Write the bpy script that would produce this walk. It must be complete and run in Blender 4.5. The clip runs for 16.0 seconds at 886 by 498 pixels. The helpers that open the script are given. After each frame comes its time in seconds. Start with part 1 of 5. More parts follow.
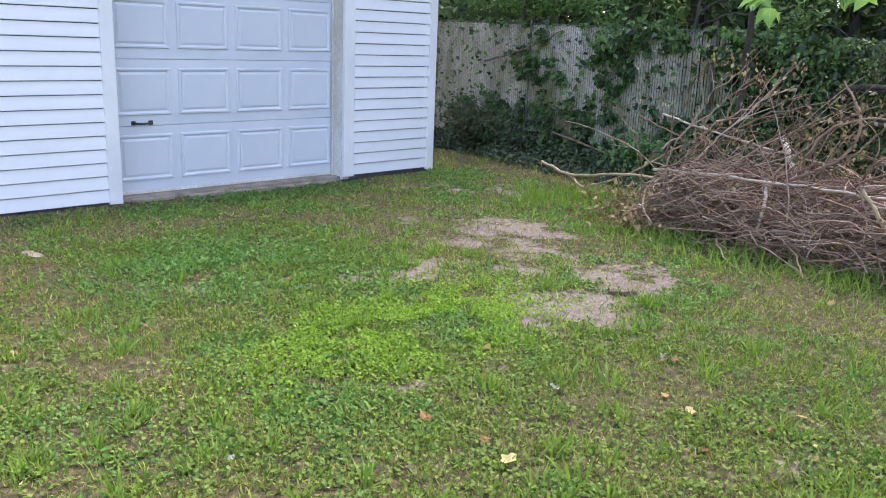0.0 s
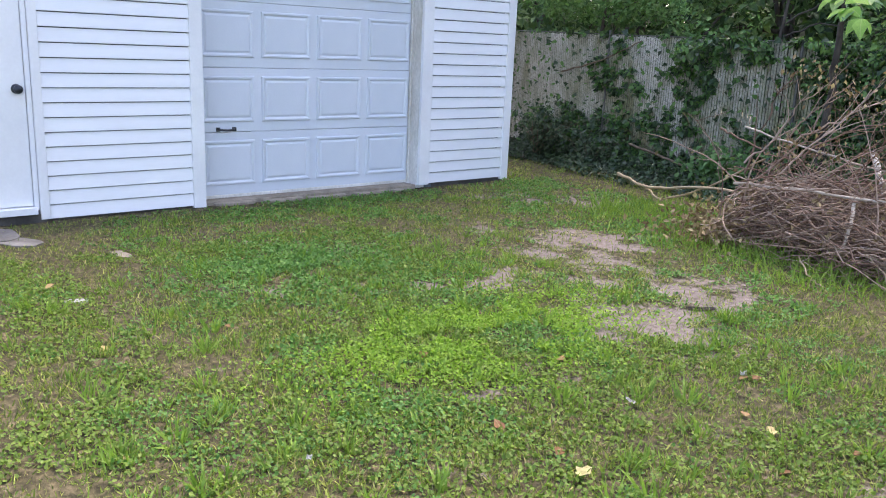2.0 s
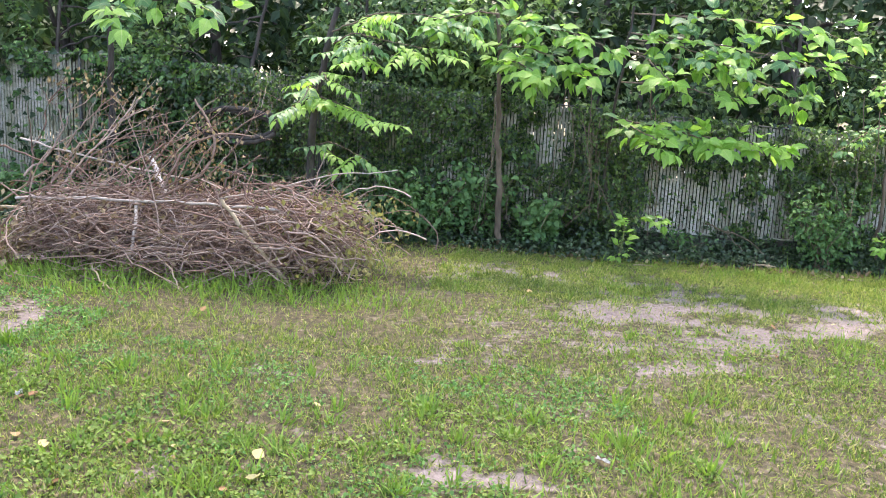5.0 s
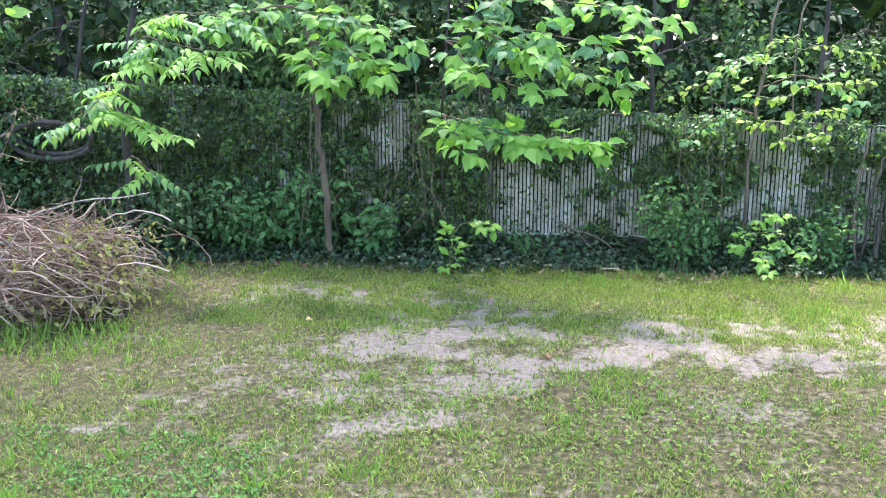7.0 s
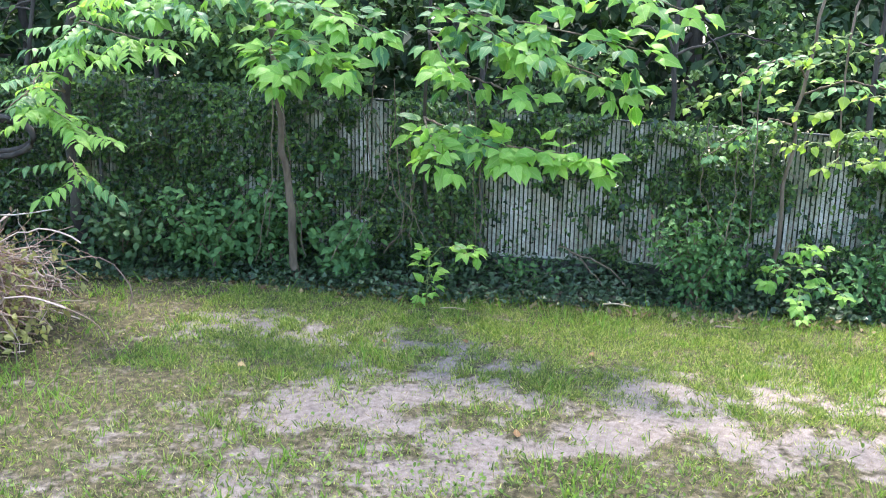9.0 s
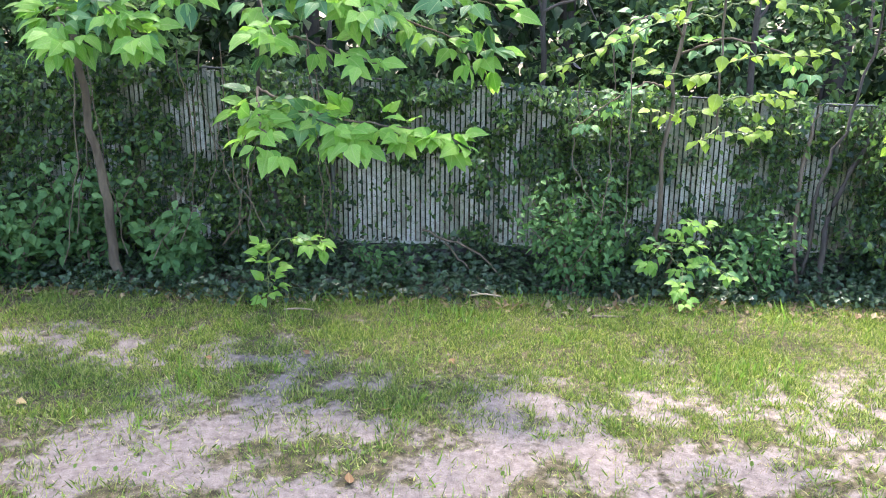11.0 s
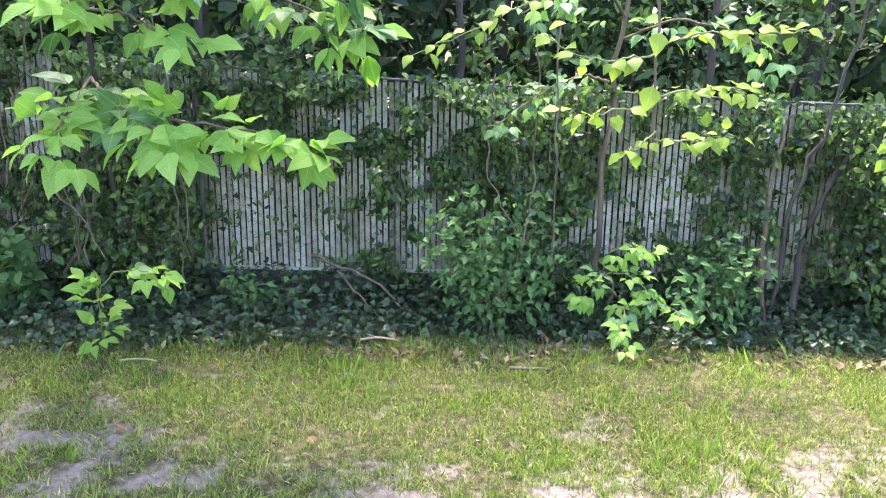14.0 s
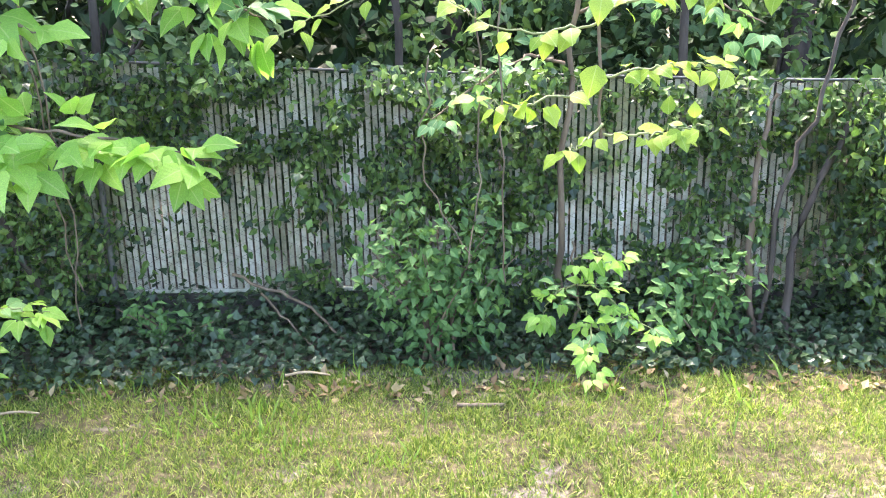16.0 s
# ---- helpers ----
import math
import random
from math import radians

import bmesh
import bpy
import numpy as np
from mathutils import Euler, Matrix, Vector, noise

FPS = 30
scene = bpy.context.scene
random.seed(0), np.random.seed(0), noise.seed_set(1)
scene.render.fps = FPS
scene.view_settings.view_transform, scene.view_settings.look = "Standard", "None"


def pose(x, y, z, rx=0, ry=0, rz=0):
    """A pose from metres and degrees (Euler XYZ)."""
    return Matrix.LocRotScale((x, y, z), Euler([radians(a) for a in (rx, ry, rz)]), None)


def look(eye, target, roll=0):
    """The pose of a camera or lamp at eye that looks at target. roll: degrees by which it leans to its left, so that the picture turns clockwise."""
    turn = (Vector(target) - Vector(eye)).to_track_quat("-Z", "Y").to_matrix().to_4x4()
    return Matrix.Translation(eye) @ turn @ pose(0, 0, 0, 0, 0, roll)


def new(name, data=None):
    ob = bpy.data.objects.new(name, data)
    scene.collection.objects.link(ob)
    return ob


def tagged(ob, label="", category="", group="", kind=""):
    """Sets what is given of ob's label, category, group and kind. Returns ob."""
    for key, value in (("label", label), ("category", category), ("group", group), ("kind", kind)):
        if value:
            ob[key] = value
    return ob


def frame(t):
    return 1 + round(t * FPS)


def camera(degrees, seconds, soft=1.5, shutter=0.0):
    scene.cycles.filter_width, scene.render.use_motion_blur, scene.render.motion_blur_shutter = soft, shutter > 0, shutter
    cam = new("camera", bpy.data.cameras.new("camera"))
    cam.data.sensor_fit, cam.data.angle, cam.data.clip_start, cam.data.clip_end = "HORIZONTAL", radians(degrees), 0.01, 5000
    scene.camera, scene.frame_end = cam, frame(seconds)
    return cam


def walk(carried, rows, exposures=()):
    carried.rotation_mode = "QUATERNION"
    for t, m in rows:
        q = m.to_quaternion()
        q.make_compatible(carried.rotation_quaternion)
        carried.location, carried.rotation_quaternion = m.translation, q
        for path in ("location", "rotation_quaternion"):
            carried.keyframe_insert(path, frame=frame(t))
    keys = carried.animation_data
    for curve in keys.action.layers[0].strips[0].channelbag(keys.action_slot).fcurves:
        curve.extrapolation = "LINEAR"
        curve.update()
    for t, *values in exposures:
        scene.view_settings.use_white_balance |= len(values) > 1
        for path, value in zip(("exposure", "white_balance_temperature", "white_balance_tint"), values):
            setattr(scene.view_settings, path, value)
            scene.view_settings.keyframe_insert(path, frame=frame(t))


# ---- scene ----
cam = camera(56.2, 16.0, soft=1.0)
PATH = [
    (0, (0.435, -0.087, 1.37), (-0.942, 1.276, 0.876), 2.3),
    (0.5, (0.436, -0.1, 1.369), (-0.984, 1.224, 0.887), 2.2),
    (1, (0.432, -0.103, 1.365), (-1.01, 1.198, 0.887), 2.3),
    (1.5, (0.431, -0.113, 1.372), (-1.033, 1.163, 0.894), 2.4),
    (2, (0.425, -0.123, 1.37), (-1.068, 1.119, 0.891), 2.5),
    (2.5, (0.404, -0.121, 1.37), (-1.098, 1.109, 0.89), 2.5),
    (3, (0.375, -0.124, 1.365), (-1.123, 1.113, 0.891), 2.6),
    (3.5, (0.35, -0.098, 1.357), (-0.973, 1.334, 0.912), 2.1),
    (4, (0.383, -0.041, 1.324), (-0.599, 1.648, 0.895), 2.0),
    (4.5, (0.551, 0.05, 1.316), (-0.113, 1.897, 0.931), 1.4),
    (5, (0.711, 0.099, 1.289), (0.486, 2.054, 0.932), 2.9),
    (5.2, (0.757, 0.122, 1.279), (0.674, 2.09, 0.931), 2.5),
    (7.3, (2.316, 1.042, 1.505), (2.011, 2.972, 1.076), -0.3),
    (7.5, (2.338, 1.102, 1.489), (2.017, 3.026, 1.048), -0.2),
    (8, (2.373, 1.32, 1.472), (2.022, 3.236, 1.019), 1.3),
    (8.2, (2.38, 1.459, 1.505), (2.021, 3.374, 1.052), 1.1),
    (10.3, (2.565, 2.396, 1.583), (2.343, 4.339, 1.167), -0.0),
    (10.5, (2.586, 2.468, 1.578), (2.491, 4.414, 1.129), 0.7),
    (11, (2.638, 2.636, 1.547), (2.522, 4.564, 1.027), 0.4),
    (11.5, (2.718, 2.808, 1.539), (2.567, 4.735, 1.026), -0.6),
    (12, (2.754, 2.954, 1.513), (2.597, 4.877, 0.984), -1.1),
    (12.5, (2.783, 3.178, 1.505), (2.706, 5.106, 0.978), -0.2),
    (13, (2.822, 3.333, 1.48), (2.742, 5.258, 0.944), 0.1),
    (13.5, (2.924, 3.489, 1.492), (2.847, 5.423, 0.987), 0.7),
    (14, (3.004, 3.617, 1.455), (2.945, 5.546, 0.932), 0.8),
    (14.5, (3.035, 3.82, 1.45), (3.048, 5.751, 0.929), 1.1),
    (15, (3.074, 3.967, 1.42), (3.139, 5.891, 0.875), 0.0),
    (15.5, (3.141, 4.094, 1.424), (3.14, 6.021, 0.889), -1.1),
    (16, (3.212, 4.185, 1.407), (3.176, 6.108, 0.861), -1.2),
]
walk(cam, [(t, look(eye, target, roll)) for t, eye, target, roll in PATH], [(0, 2.3, 6750, 19), (3, 2.3, 6750, 19), (4, 2.58, 6850, 20), (5, 2.82, 6750, 20), (7.3, 2.9, 6050, 10), (8.2, 2.9, 6050, 10), (10.3, 2.8, 6150, 15), (13, 3.0, 6250, 21), (14.5, 3.1, 6350, 21), (16, 3.36, 6550, 19)])

# ---- world and sun ----
SUN_EL, SUN_AZ = radians(65), radians(-8)      # azimuth from +y towards +x
world = bpy.data.worlds.new("sky")
scene.world = world
world.use_nodes = True
wn = world.node_tree
sky = wn.nodes.new("ShaderNodeTexSky")
sky.sky_type, sky.sun_disc = "NISHITA", False
sky.sun_elevation, sky.sun_rotation = SUN_EL, SUN_AZ
sky.air_density, sky.dust_density, sky.ozone_density = 1.0, 2.5, 1.0
wn.links.new(sky.outputs[0], wn.nodes["Background"].inputs[0])
wn.nodes["Background"].inputs[1].default_value = 0.15
SUN_DIR = np.array([math.cos(SUN_EL) * math.sin(SUN_AZ), math.cos(SUN_EL) * math.cos(SUN_AZ), math.sin(SUN_EL)])
sun = new("sun", bpy.data.lights.new("sun", "SUN"))
sun.data.energy, sun.data.angle, sun.data.color = 3.4, radians(8), (1.0, 0.92, 0.8)
sun.matrix_world = look(tuple(SUN_DIR * 30), (0, 0, 0))

# ---- materials ----
rng = np.random.default_rng(7)


def node_mat(name):
    m = bpy.data.materials.new(name)
    m.use_nodes = True
    nt = m.node_tree
    return m, nt, nt.nodes["Principled BSDF"], nt.nodes["Material Output"]


def ramp(nt, stops):
    r = nt.nodes.new("ShaderNodeValToRGB")
    while len(r.color_ramp.elements) < len(stops):
        r.color_ramp.elements.new(0.5)
    for e, (p, c) in zip(r.color_ramp.elements, stops):
        e.position, e.color = p, (*c, 1)
    return r


def noise_node(nt, scale, detail=4, coords=None, rough=0.55):
    n = nt.nodes.new("ShaderNodeTexNoise")
    n.inputs["Scale"].default_value, n.inputs["Detail"].default_value, n.inputs["Roughness"].default_value = scale, detail, rough
    if coords is not None:
        nt.links.new(coords, n.inputs["Vector"])
    return n


def mix(nt, fac, a, b, blend="MIX"):
    n = nt.nodes.new("ShaderNodeMix")
    n.data_type, n.blend_type = "RGBA", blend
    for sock, v in ((n.inputs[0], fac), (n.inputs[6], a), (n.inputs[7], b)):
        if hasattr(v, "is_linked"):
            nt.links.new(v, sock)
        else:
            sock.default_value = v if isinstance(v, float) else (*v, 1)
    return n.outputs[2]


def bump(nt, p, height, strength=0.3, dist=0.01):
    b = nt.nodes.new("ShaderNodeBump")
    b.inputs["Strength"].default_value, b.inputs["Distance"].default_value = strength, dist
    nt.links.new(height, b.inputs["Height"])
    nt.links.new(b.outputs[0], p.inputs["Normal"])


def leaf_mat(name, stops, source="island", trans=0.35, rough=0.5, spot=0.25):
    """Leaf blade: gloss on the face and light let through; each leaf takes its own tone."""
    m, nt, p, out = node_mat(name)
    if source == "island":
        rnd = nt.nodes.new("ShaderNodeNewGeometry").outputs["Random Per Island"]
    else:
        rnd = nt.nodes.new("ShaderNodeObjectInfo").outputs["Random"]
    r = ramp(nt, stops)
    nt.links.new(rnd, r.inputs[0])
    co = nt.nodes.new("ShaderNodeTexCoord").outputs["Object"]
    n = noise_node(nt, 40, 3, co)
    tone = ramp(nt, [(0.3, (0.72, 0.74, 0.68)), (0.7, (1.15, 1.12, 1.0))])
    nt.links.new(n.outputs[0], tone.inputs[0])
    col = mix(nt, 1.0, r.outputs[0], tone.outputs[0], "MULTIPLY")
    if source == "object":                    # pale midrib and side veins
        sep = nt.nodes.new("ShaderNodeSeparateXYZ")
        nt.links.new(co, sep.inputs[0])
        ab = nt.nodes.new("ShaderNodeMath")
        ab.operation = "ABSOLUTE"
        nt.links.new(sep.outputs[0], ab.inputs[0])
        rib = ramp(nt, [(0.0, (1, 1, 1)), (0.022, (0, 0, 0))])
        nt.links.new(ab.outputs[0], rib.inputs[0])
        slant = nt.nodes.new("ShaderNodeMath")
        slant.operation = "MULTIPLY_ADD"
        nt.links.new(ab.outputs[0], slant.inputs[0])
        slant.inputs[1].default_value = -0.8
        nt.links.new(sep.outputs[1], slant.inputs[2])
        fq = nt.nodes.new("ShaderNodeMath")
        fq.operation = "MULTIPLY"
        nt.links.new(slant.outputs[0], fq.inputs[0])
        fq.inputs[1].default_value = 55.0
        wave = nt.nodes.new("ShaderNodeMath")
        wave.operation = "SINE"
        nt.links.new(fq.outputs[0], wave.inputs[0])
        bump(nt, p, wave.outputs[0], 0.12, 0.004)
        col = mix(nt, rib.outputs[0], col, mix(nt, 0.5, col, (0.5, 0.55, 0.25)))
    nt.links.new(col, p.inputs["Base Color"])
    p.inputs["Roughness"].default_value = rough
    p.inputs["Specular IOR Level"].default_value = spot
    tr = nt.nodes.new("ShaderNodeBsdfTranslucent")
    warm = mix(nt, 1.0, col, (1.12, 1.3, 0.75), "MULTIPLY")
    nt.links.new(warm, tr.inputs[0])
    ms = nt.nodes.new("ShaderNodeMixShader")
    ms.inputs[0].default_value = trans
    nt.links.new(p.outputs[0], ms.inputs[1])
    nt.links.new(tr.outputs[0], ms.inputs[2])
    nt.links.new(ms.outputs[0], out.inputs[0])
    return m


def plain_mat(name, a, b, scale=8, rough=0.6, fine=120, bumpy=0.15, metal=0.0, stretch=(1, 1, 1), dist=0.004, tone=(0.82, 1.1)):
    """Two tones mixed by a coarse and a fine noise, with a fine relief."""
    m, nt, p, out = node_mat(name)
    co = nt.nodes.new("ShaderNodeTexCoord").outputs["Object"]
    mp = nt.nodes.new("ShaderNodeMapping")
    mp.inputs["Scale"].default_value = stretch
    nt.links.new(co, mp.inputs[0])
    n1, n2 = noise_node(nt, scale, 5, mp.outputs[0]), noise_node(nt, fine, 4, mp.outputs[0])
    r = ramp(nt, [(0.35, a), (0.65, b)])
    nt.links.new(n1.outputs[0], r.inputs[0])
    t = ramp(nt, [(0.3, (tone[0],) * 3), (0.7, (tone[1],) * 3)])
    nt.links.new(n2.outputs[0], t.inputs[0])
    nt.links.new(mix(nt, 1.0, r.outputs[0], t.outputs[0], "MULTIPLY"), p.inputs["Base Color"])
    p.inputs["Roughness"].default_value, p.inputs["Metallic"].default_value = rough, metal
    bump(nt, p, n2.outputs[0], bumpy, dist)
    return m


M = {}
M["siding"] = plain_mat("white_vinyl", (0.74, 0.75, 0.77), (0.82, 0.82, 0.83), 1.5, 0.4, 60, 0.02, stretch=(1, 0.3, 2), tone=(0.98, 1.01))
M["trim"] = plain_mat("white_trim", (0.72, 0.72, 0.73), (0.82, 0.82, 0.82), 2, 0.38, 50, 0.02, tone=(0.97, 1.01))
M["door"] = plain_mat("painted_steel_door", (0.58, 0.62, 0.68), (0.65, 0.68, 0.73), 1.2, 0.42, 90, 0.02, tone=(0.97, 1.01))
M["jamb"] = plain_mat("weathered_white_jamb", (0.55, 0.52, 0.46), (0.74, 0.73, 0.7), 3, 0.6, 70, 0.15, stretch=(1, 1, 0.4))
M["dark_metal"] = plain_mat("dark_metal", (0.03, 0.035, 0.045), (0.07, 0.075, 0.085), 10, 0.4, 80, 0.1, 0.7)
M["steel"] = plain_mat("worn_steel", (0.3, 0.29, 0.28), (0.42, 0.41, 0.4), 12, 0.35, 80, 0.1, 0.9)
M["concrete"] = plain_mat("old_concrete", (0.11, 0.1, 0.09), (0.22, 0.205, 0.185), 5, 0.9, 60, 0.5)
M["foundation"] = plain_mat("dark_block", (0.05, 0.045, 0.04), (0.1, 0.09, 0.08), 6, 0.95, 40, 0.5)
# dark wall backing, its colour stands in for the shade under each lap
M["sheathing"] = plain_mat("grey_sheathing", (0.1, 0.11, 0.13), (0.15, 0.16, 0.18), 6, 0.9, 40, 0.2)
M["shingle"] = plain_mat("grey_shingles", (0.07, 0.07, 0.07), (0.13, 0.125, 0.12), 4, 0.95, 90, 0.5)
M["galv"] = plain_mat("galvanised_pipe", (0.09, 0.09, 0.085), (0.18, 0.18, 0.17), 6, 0.6, 60, 0.15, 0.6)
M["wire"] = plain_mat("dull_wire", (0.05, 0.05, 0.045), (0.12, 0.11, 0.1), 20, 0.6, 80, 0.1, 0.4)
M["bark"] = plain_mat("grey_brown_bark", (0.09, 0.064, 0.042), (0.2, 0.15, 0.1), 14, 0.9, 70, 0.7, stretch=(1, 1, 0.25), dist=0.01)
M["darkbark"] = plain_mat("dark_bark", (0.035, 0.028, 0.022), (0.085, 0.07, 0.055), 14, 0.9, 70, 0.7, stretch=(1, 1, 0.25), dist=0.01)
M["greenstem"] = plain_mat("green_stem", (0.14, 0.17, 0.06), (0.24, 0.27, 0.1), 20, 0.6, 90, 0.2)
M["greystick"] = plain_mat("bleached_stick", (0.3, 0.25, 0.19), (0.46, 0.4, 0.32), 10, 0.8, 80, 0.4)
M["tanstick"] = plain_mat("tan_stick", (0.3, 0.22, 0.13), (0.42, 0.33, 0.2), 10, 0.8, 80, 0.4)
M["palestick"] = plain_mat("peeled_stick", (0.5, 0.45, 0.38), (0.65, 0.6, 0.52), 8, 0.7, 60, 0.3)
M["paper"] = plain_mat("pale_scrap", (0.4, 0.39, 0.36), (0.55, 0.54, 0.5), 20, 0.7, 90, 0.2)
M["yellow"] = plain_mat("pale_yellow_scrap", (0.62, 0.55, 0.24), (0.74, 0.67, 0.36), 30, 0.7, 90, 0.2)
M["greystone"] = plain_mat("pale_grey_stone", (0.33, 0.32, 0.3), (0.45, 0.44, 0.42), 9, 0.9, 70, 0.5)
M["stone"] = plain_mat("flat_stone", (0.2, 0.17, 0.13), (0.33, 0.28, 0.22), 9, 0.9, 70, 0.5)

M["twigs"] = leaf_mat("dry_twigs", [(0, (0.12, 0.075, 0.06)), (0.45, (0.23, 0.152, 0.124)), (0.8, (0.36, 0.262, 0.218)), (1, (0.5, 0.4, 0.35))], trans=0.0, rough=0.85, spot=0.1)
M["brushbark"] = leaf_mat("dry_branch_bark", [(0, (0.14, 0.088, 0.07)), (0.5, (0.25, 0.172, 0.142)), (1, (0.42, 0.325, 0.28))], source="object", trans=0.0, rough=0.85, spot=0.1)
M["dryleaf"] = leaf_mat("dry_leaves", [(0, (0.14, 0.09, 0.055)), (0.5, (0.26, 0.185, 0.11)), (1, (0.4, 0.32, 0.2))], trans=0.2, rough=0.75)
M["fadedleaf"] = leaf_mat("wilted_leaves", [(0, (0.2, 0.17, 0.07)), (1, (0.3, 0.29, 0.12))], trans=0.3, rough=0.7)
M["fallen"] = leaf_mat("fallen_leaf", [(0, (0.2, 0.1, 0.05)), (0.6, (0.36, 0.22, 0.11)), (1, (0.5, 0.4, 0.2))], source="object", trans=0.15, rough=0.7)
M["grass"] = leaf_mat("grass_blades", [(0, (0.080, 0.125, 0.030)), (0.4, (0.171, 0.244, 0.050)), (0.72, (0.296, 0.354, 0.080)), (0.93, (0.42, 0.43, 0.15)), (1, (0.55, 0.46, 0.26))], trans=0.35, rough=0.55)
M["finegrass"] = leaf_mat("matted_turf", [(0, (0.075, 0.115, 0.032)), (0.45, (0.165, 0.225, 0.056)), (0.8, (0.27, 0.32, 0.09)), (1, (0.42, 0.36, 0.2))], trans=0.3, rough=0.6)
M["tallgrass"] = leaf_mat("tall_grass", [(0, (0.134, 0.228, 0.042)), (1, (0.252, 0.380, 0.077))], trans=0.4, rough=0.5)
M["straw"] = leaf_mat("dead_grass", [(0, (0.240, 0.186, 0.108)), (1, (0.456, 0.384, 0.240))], trans=0.2, rough=0.8)
M["clover"] = leaf_mat("clover", [(0, (0.074, 0.186, 0.046)), (1, (0.157, 0.302, 0.073))], trans=0.3)
M["lowweed"] = leaf_mat("low_weeds", [(0, (0.108, 0.187, 0.035)), (1, (0.204, 0.286, 0.060))], trans=0.35)
M["brightweed"] = leaf_mat("bright_weeds", [(0, (0.166, 0.302, 0.033)), (1, (0.276, 0.428, 0.061))], trans=0.4)
M["ivy"] = leaf_mat("ivy_leaves", [(0, (0.022, 0.047, 0.024)), (0.6, (0.045, 0.082, 0.040)), (1, (0.084, 0.134, 0.067))], trans=0.2, rough=0.35, spot=0.4)
M["vine"] = leaf_mat("vine_leaves", [(0, (0.065, 0.125, 0.043)), (0.6, (0.125, 0.21, 0.068)), (1, (0.21, 0.3, 0.11))], trans=0.35)
M["canopy"] = leaf_mat("canopy_leaves", [(0, (0.045, 0.093, 0.043)), (0.6, (0.082, 0.144, 0.059)), (1, (0.150, 0.230, 0.096))], trans=0.25)
# canopy tones scaled down: the shade behind the fence is in the leaf colour
M["shadeleaf"] = leaf_mat("shady_leaves", [(0, (0.016, 0.036, 0.016)), (0.6, (0.032, 0.064, 0.026)), (1, (0.06, 0.105, 0.04))], trans=0.2)
M["shrub"] = leaf_mat("shrub_leaves", [(0, (0.075, 0.163, 0.066)), (1, (0.162, 0.281, 0.113))], trans=0.35, rough=0.6, spot=0.12)
M["bigleaf"] = leaf_mat("broad_leaf", [(0, (0.085, 0.19, 0.095)), (0.6, (0.14, 0.28, 0.115)), (1, (0.245, 0.405, 0.155))], source="object", trans=0.4, rough=0.45, spot=0.25)
M["younglf"] = leaf_mat("young_broad_leaf", [(0, (0.21, 0.4, 0.085)), (1, (0.36, 0.56, 0.14))], source="object", trans=0.5, rough=0.48, spot=0.22)
M["limeleaf"] = leaf_mat("lime_green_leaf", [(0, (0.220, 0.343, 0.052)), (1, (0.405, 0.515, 0.104))], source="object", trans=0.5, rough=0.5)

# slats: off-white plastic, greened and streaked
m, nt, p, out = node_mat("fence_slat")
rnd = nt.nodes.new("ShaderNodeObjectInfo").outputs["Random"]
co = nt.nodes.new("ShaderNodeNewGeometry").outputs["Position"]
mp = nt.nodes.new("ShaderNodeMapping")
mp.inputs["Scale"].default_value = (2.2, 2.2, 0.8)
nt.links.new(co, mp.inputs[0])
r1 = ramp(nt, [(0, (0.36, 0.345, 0.3)), (0.5, (0.47, 0.455, 0.41)), (1, (0.58, 0.565, 0.525))])
nt.links.new(rnd, r1.inputs[0])
n1 = noise_node(nt, 1.3, 6, mp.outputs[0], 0.65)
r2 = ramp(nt, [(0.36, (1, 1, 1)), (0.6, (0.42, 0.44, 0.28))])
nt.links.new(n1.outputs[0], r2.inputs[0])
n2 = noise_node(nt, 45, 4, co)
r3 = ramp(nt, [(0.35, (0.75, 0.75, 0.7)), (0.6, (1.05, 1.05, 1.05))])
nt.links.new(n2.outputs[0], r3.inputs[0])
nt.links.new(mix(nt, 1.0, mix(nt, 1.0, r1.outputs[0], r2.outputs[0], "MULTIPLY"), r3.outputs[0], "MULTIPLY"), p.inputs["Base Color"])
p.inputs["Roughness"].default_value = 0.55
bump(nt, p, n2.outputs[0], 0.15, 0.003)
M["slat"] = m

# ground: sandy soil where bare, dark humus and thatch elsewhere
m, nt, p, out = node_mat("lawn_soil")
at = nt.nodes.new("ShaderNodeAttribute")
at.attribute_name = "bare"
co = nt.nodes.new("ShaderNodeNewGeometry").outputs["Position"]
nA, nB, nC = noise_node(nt, 3, 6, co), noise_node(nt, 28, 6, co), noise_node(nt, 160, 4, co)
sand = ramp(nt, [(0.25, (0.13, 0.1, 0.082)), (0.5, (0.215, 0.177, 0.151)), (0.8, (0.31, 0.263, 0.23))])
nt.links.new(nB.outputs[0], sand.inputs[0])
humus = ramp(nt, [(0.3, (0.032, 0.028, 0.016)), (0.5, (0.085, 0.073, 0.038)), (0.72, (0.19, 0.15, 0.088))])
nt.links.new(nB.outputs[0], humus.inputs[0])
add = nt.nodes.new("ShaderNodeMath")
add.operation = "MULTIPLY_ADD"
nt.links.new(nB.outputs[0], add.inputs[0])
add.inputs[1].default_value = 0.7
nD = noise_node(nt, 9, 5, co, 0.65)
add0 = nt.nodes.new("ShaderNodeMath")
add0.operation = "MULTIPLY_ADD"
nt.links.new(nD.outputs[0], add0.inputs[0])
add0.inputs[1].default_value = 1.1
nt.links.new(at.outputs["Fac"], add0.inputs[2])
nt.links.new(add0.outputs[0], add.inputs[2])
sub = nt.nodes.new("ShaderNodeMath")
sub.operation = "SUBTRACT"
nt.links.new(add.outputs[0], sub.inputs[0])
sub.inputs[1].default_value = 0.55
edge = ramp(nt, [(0.55, (0, 0, 0)), (0.9, (1, 1, 1))])
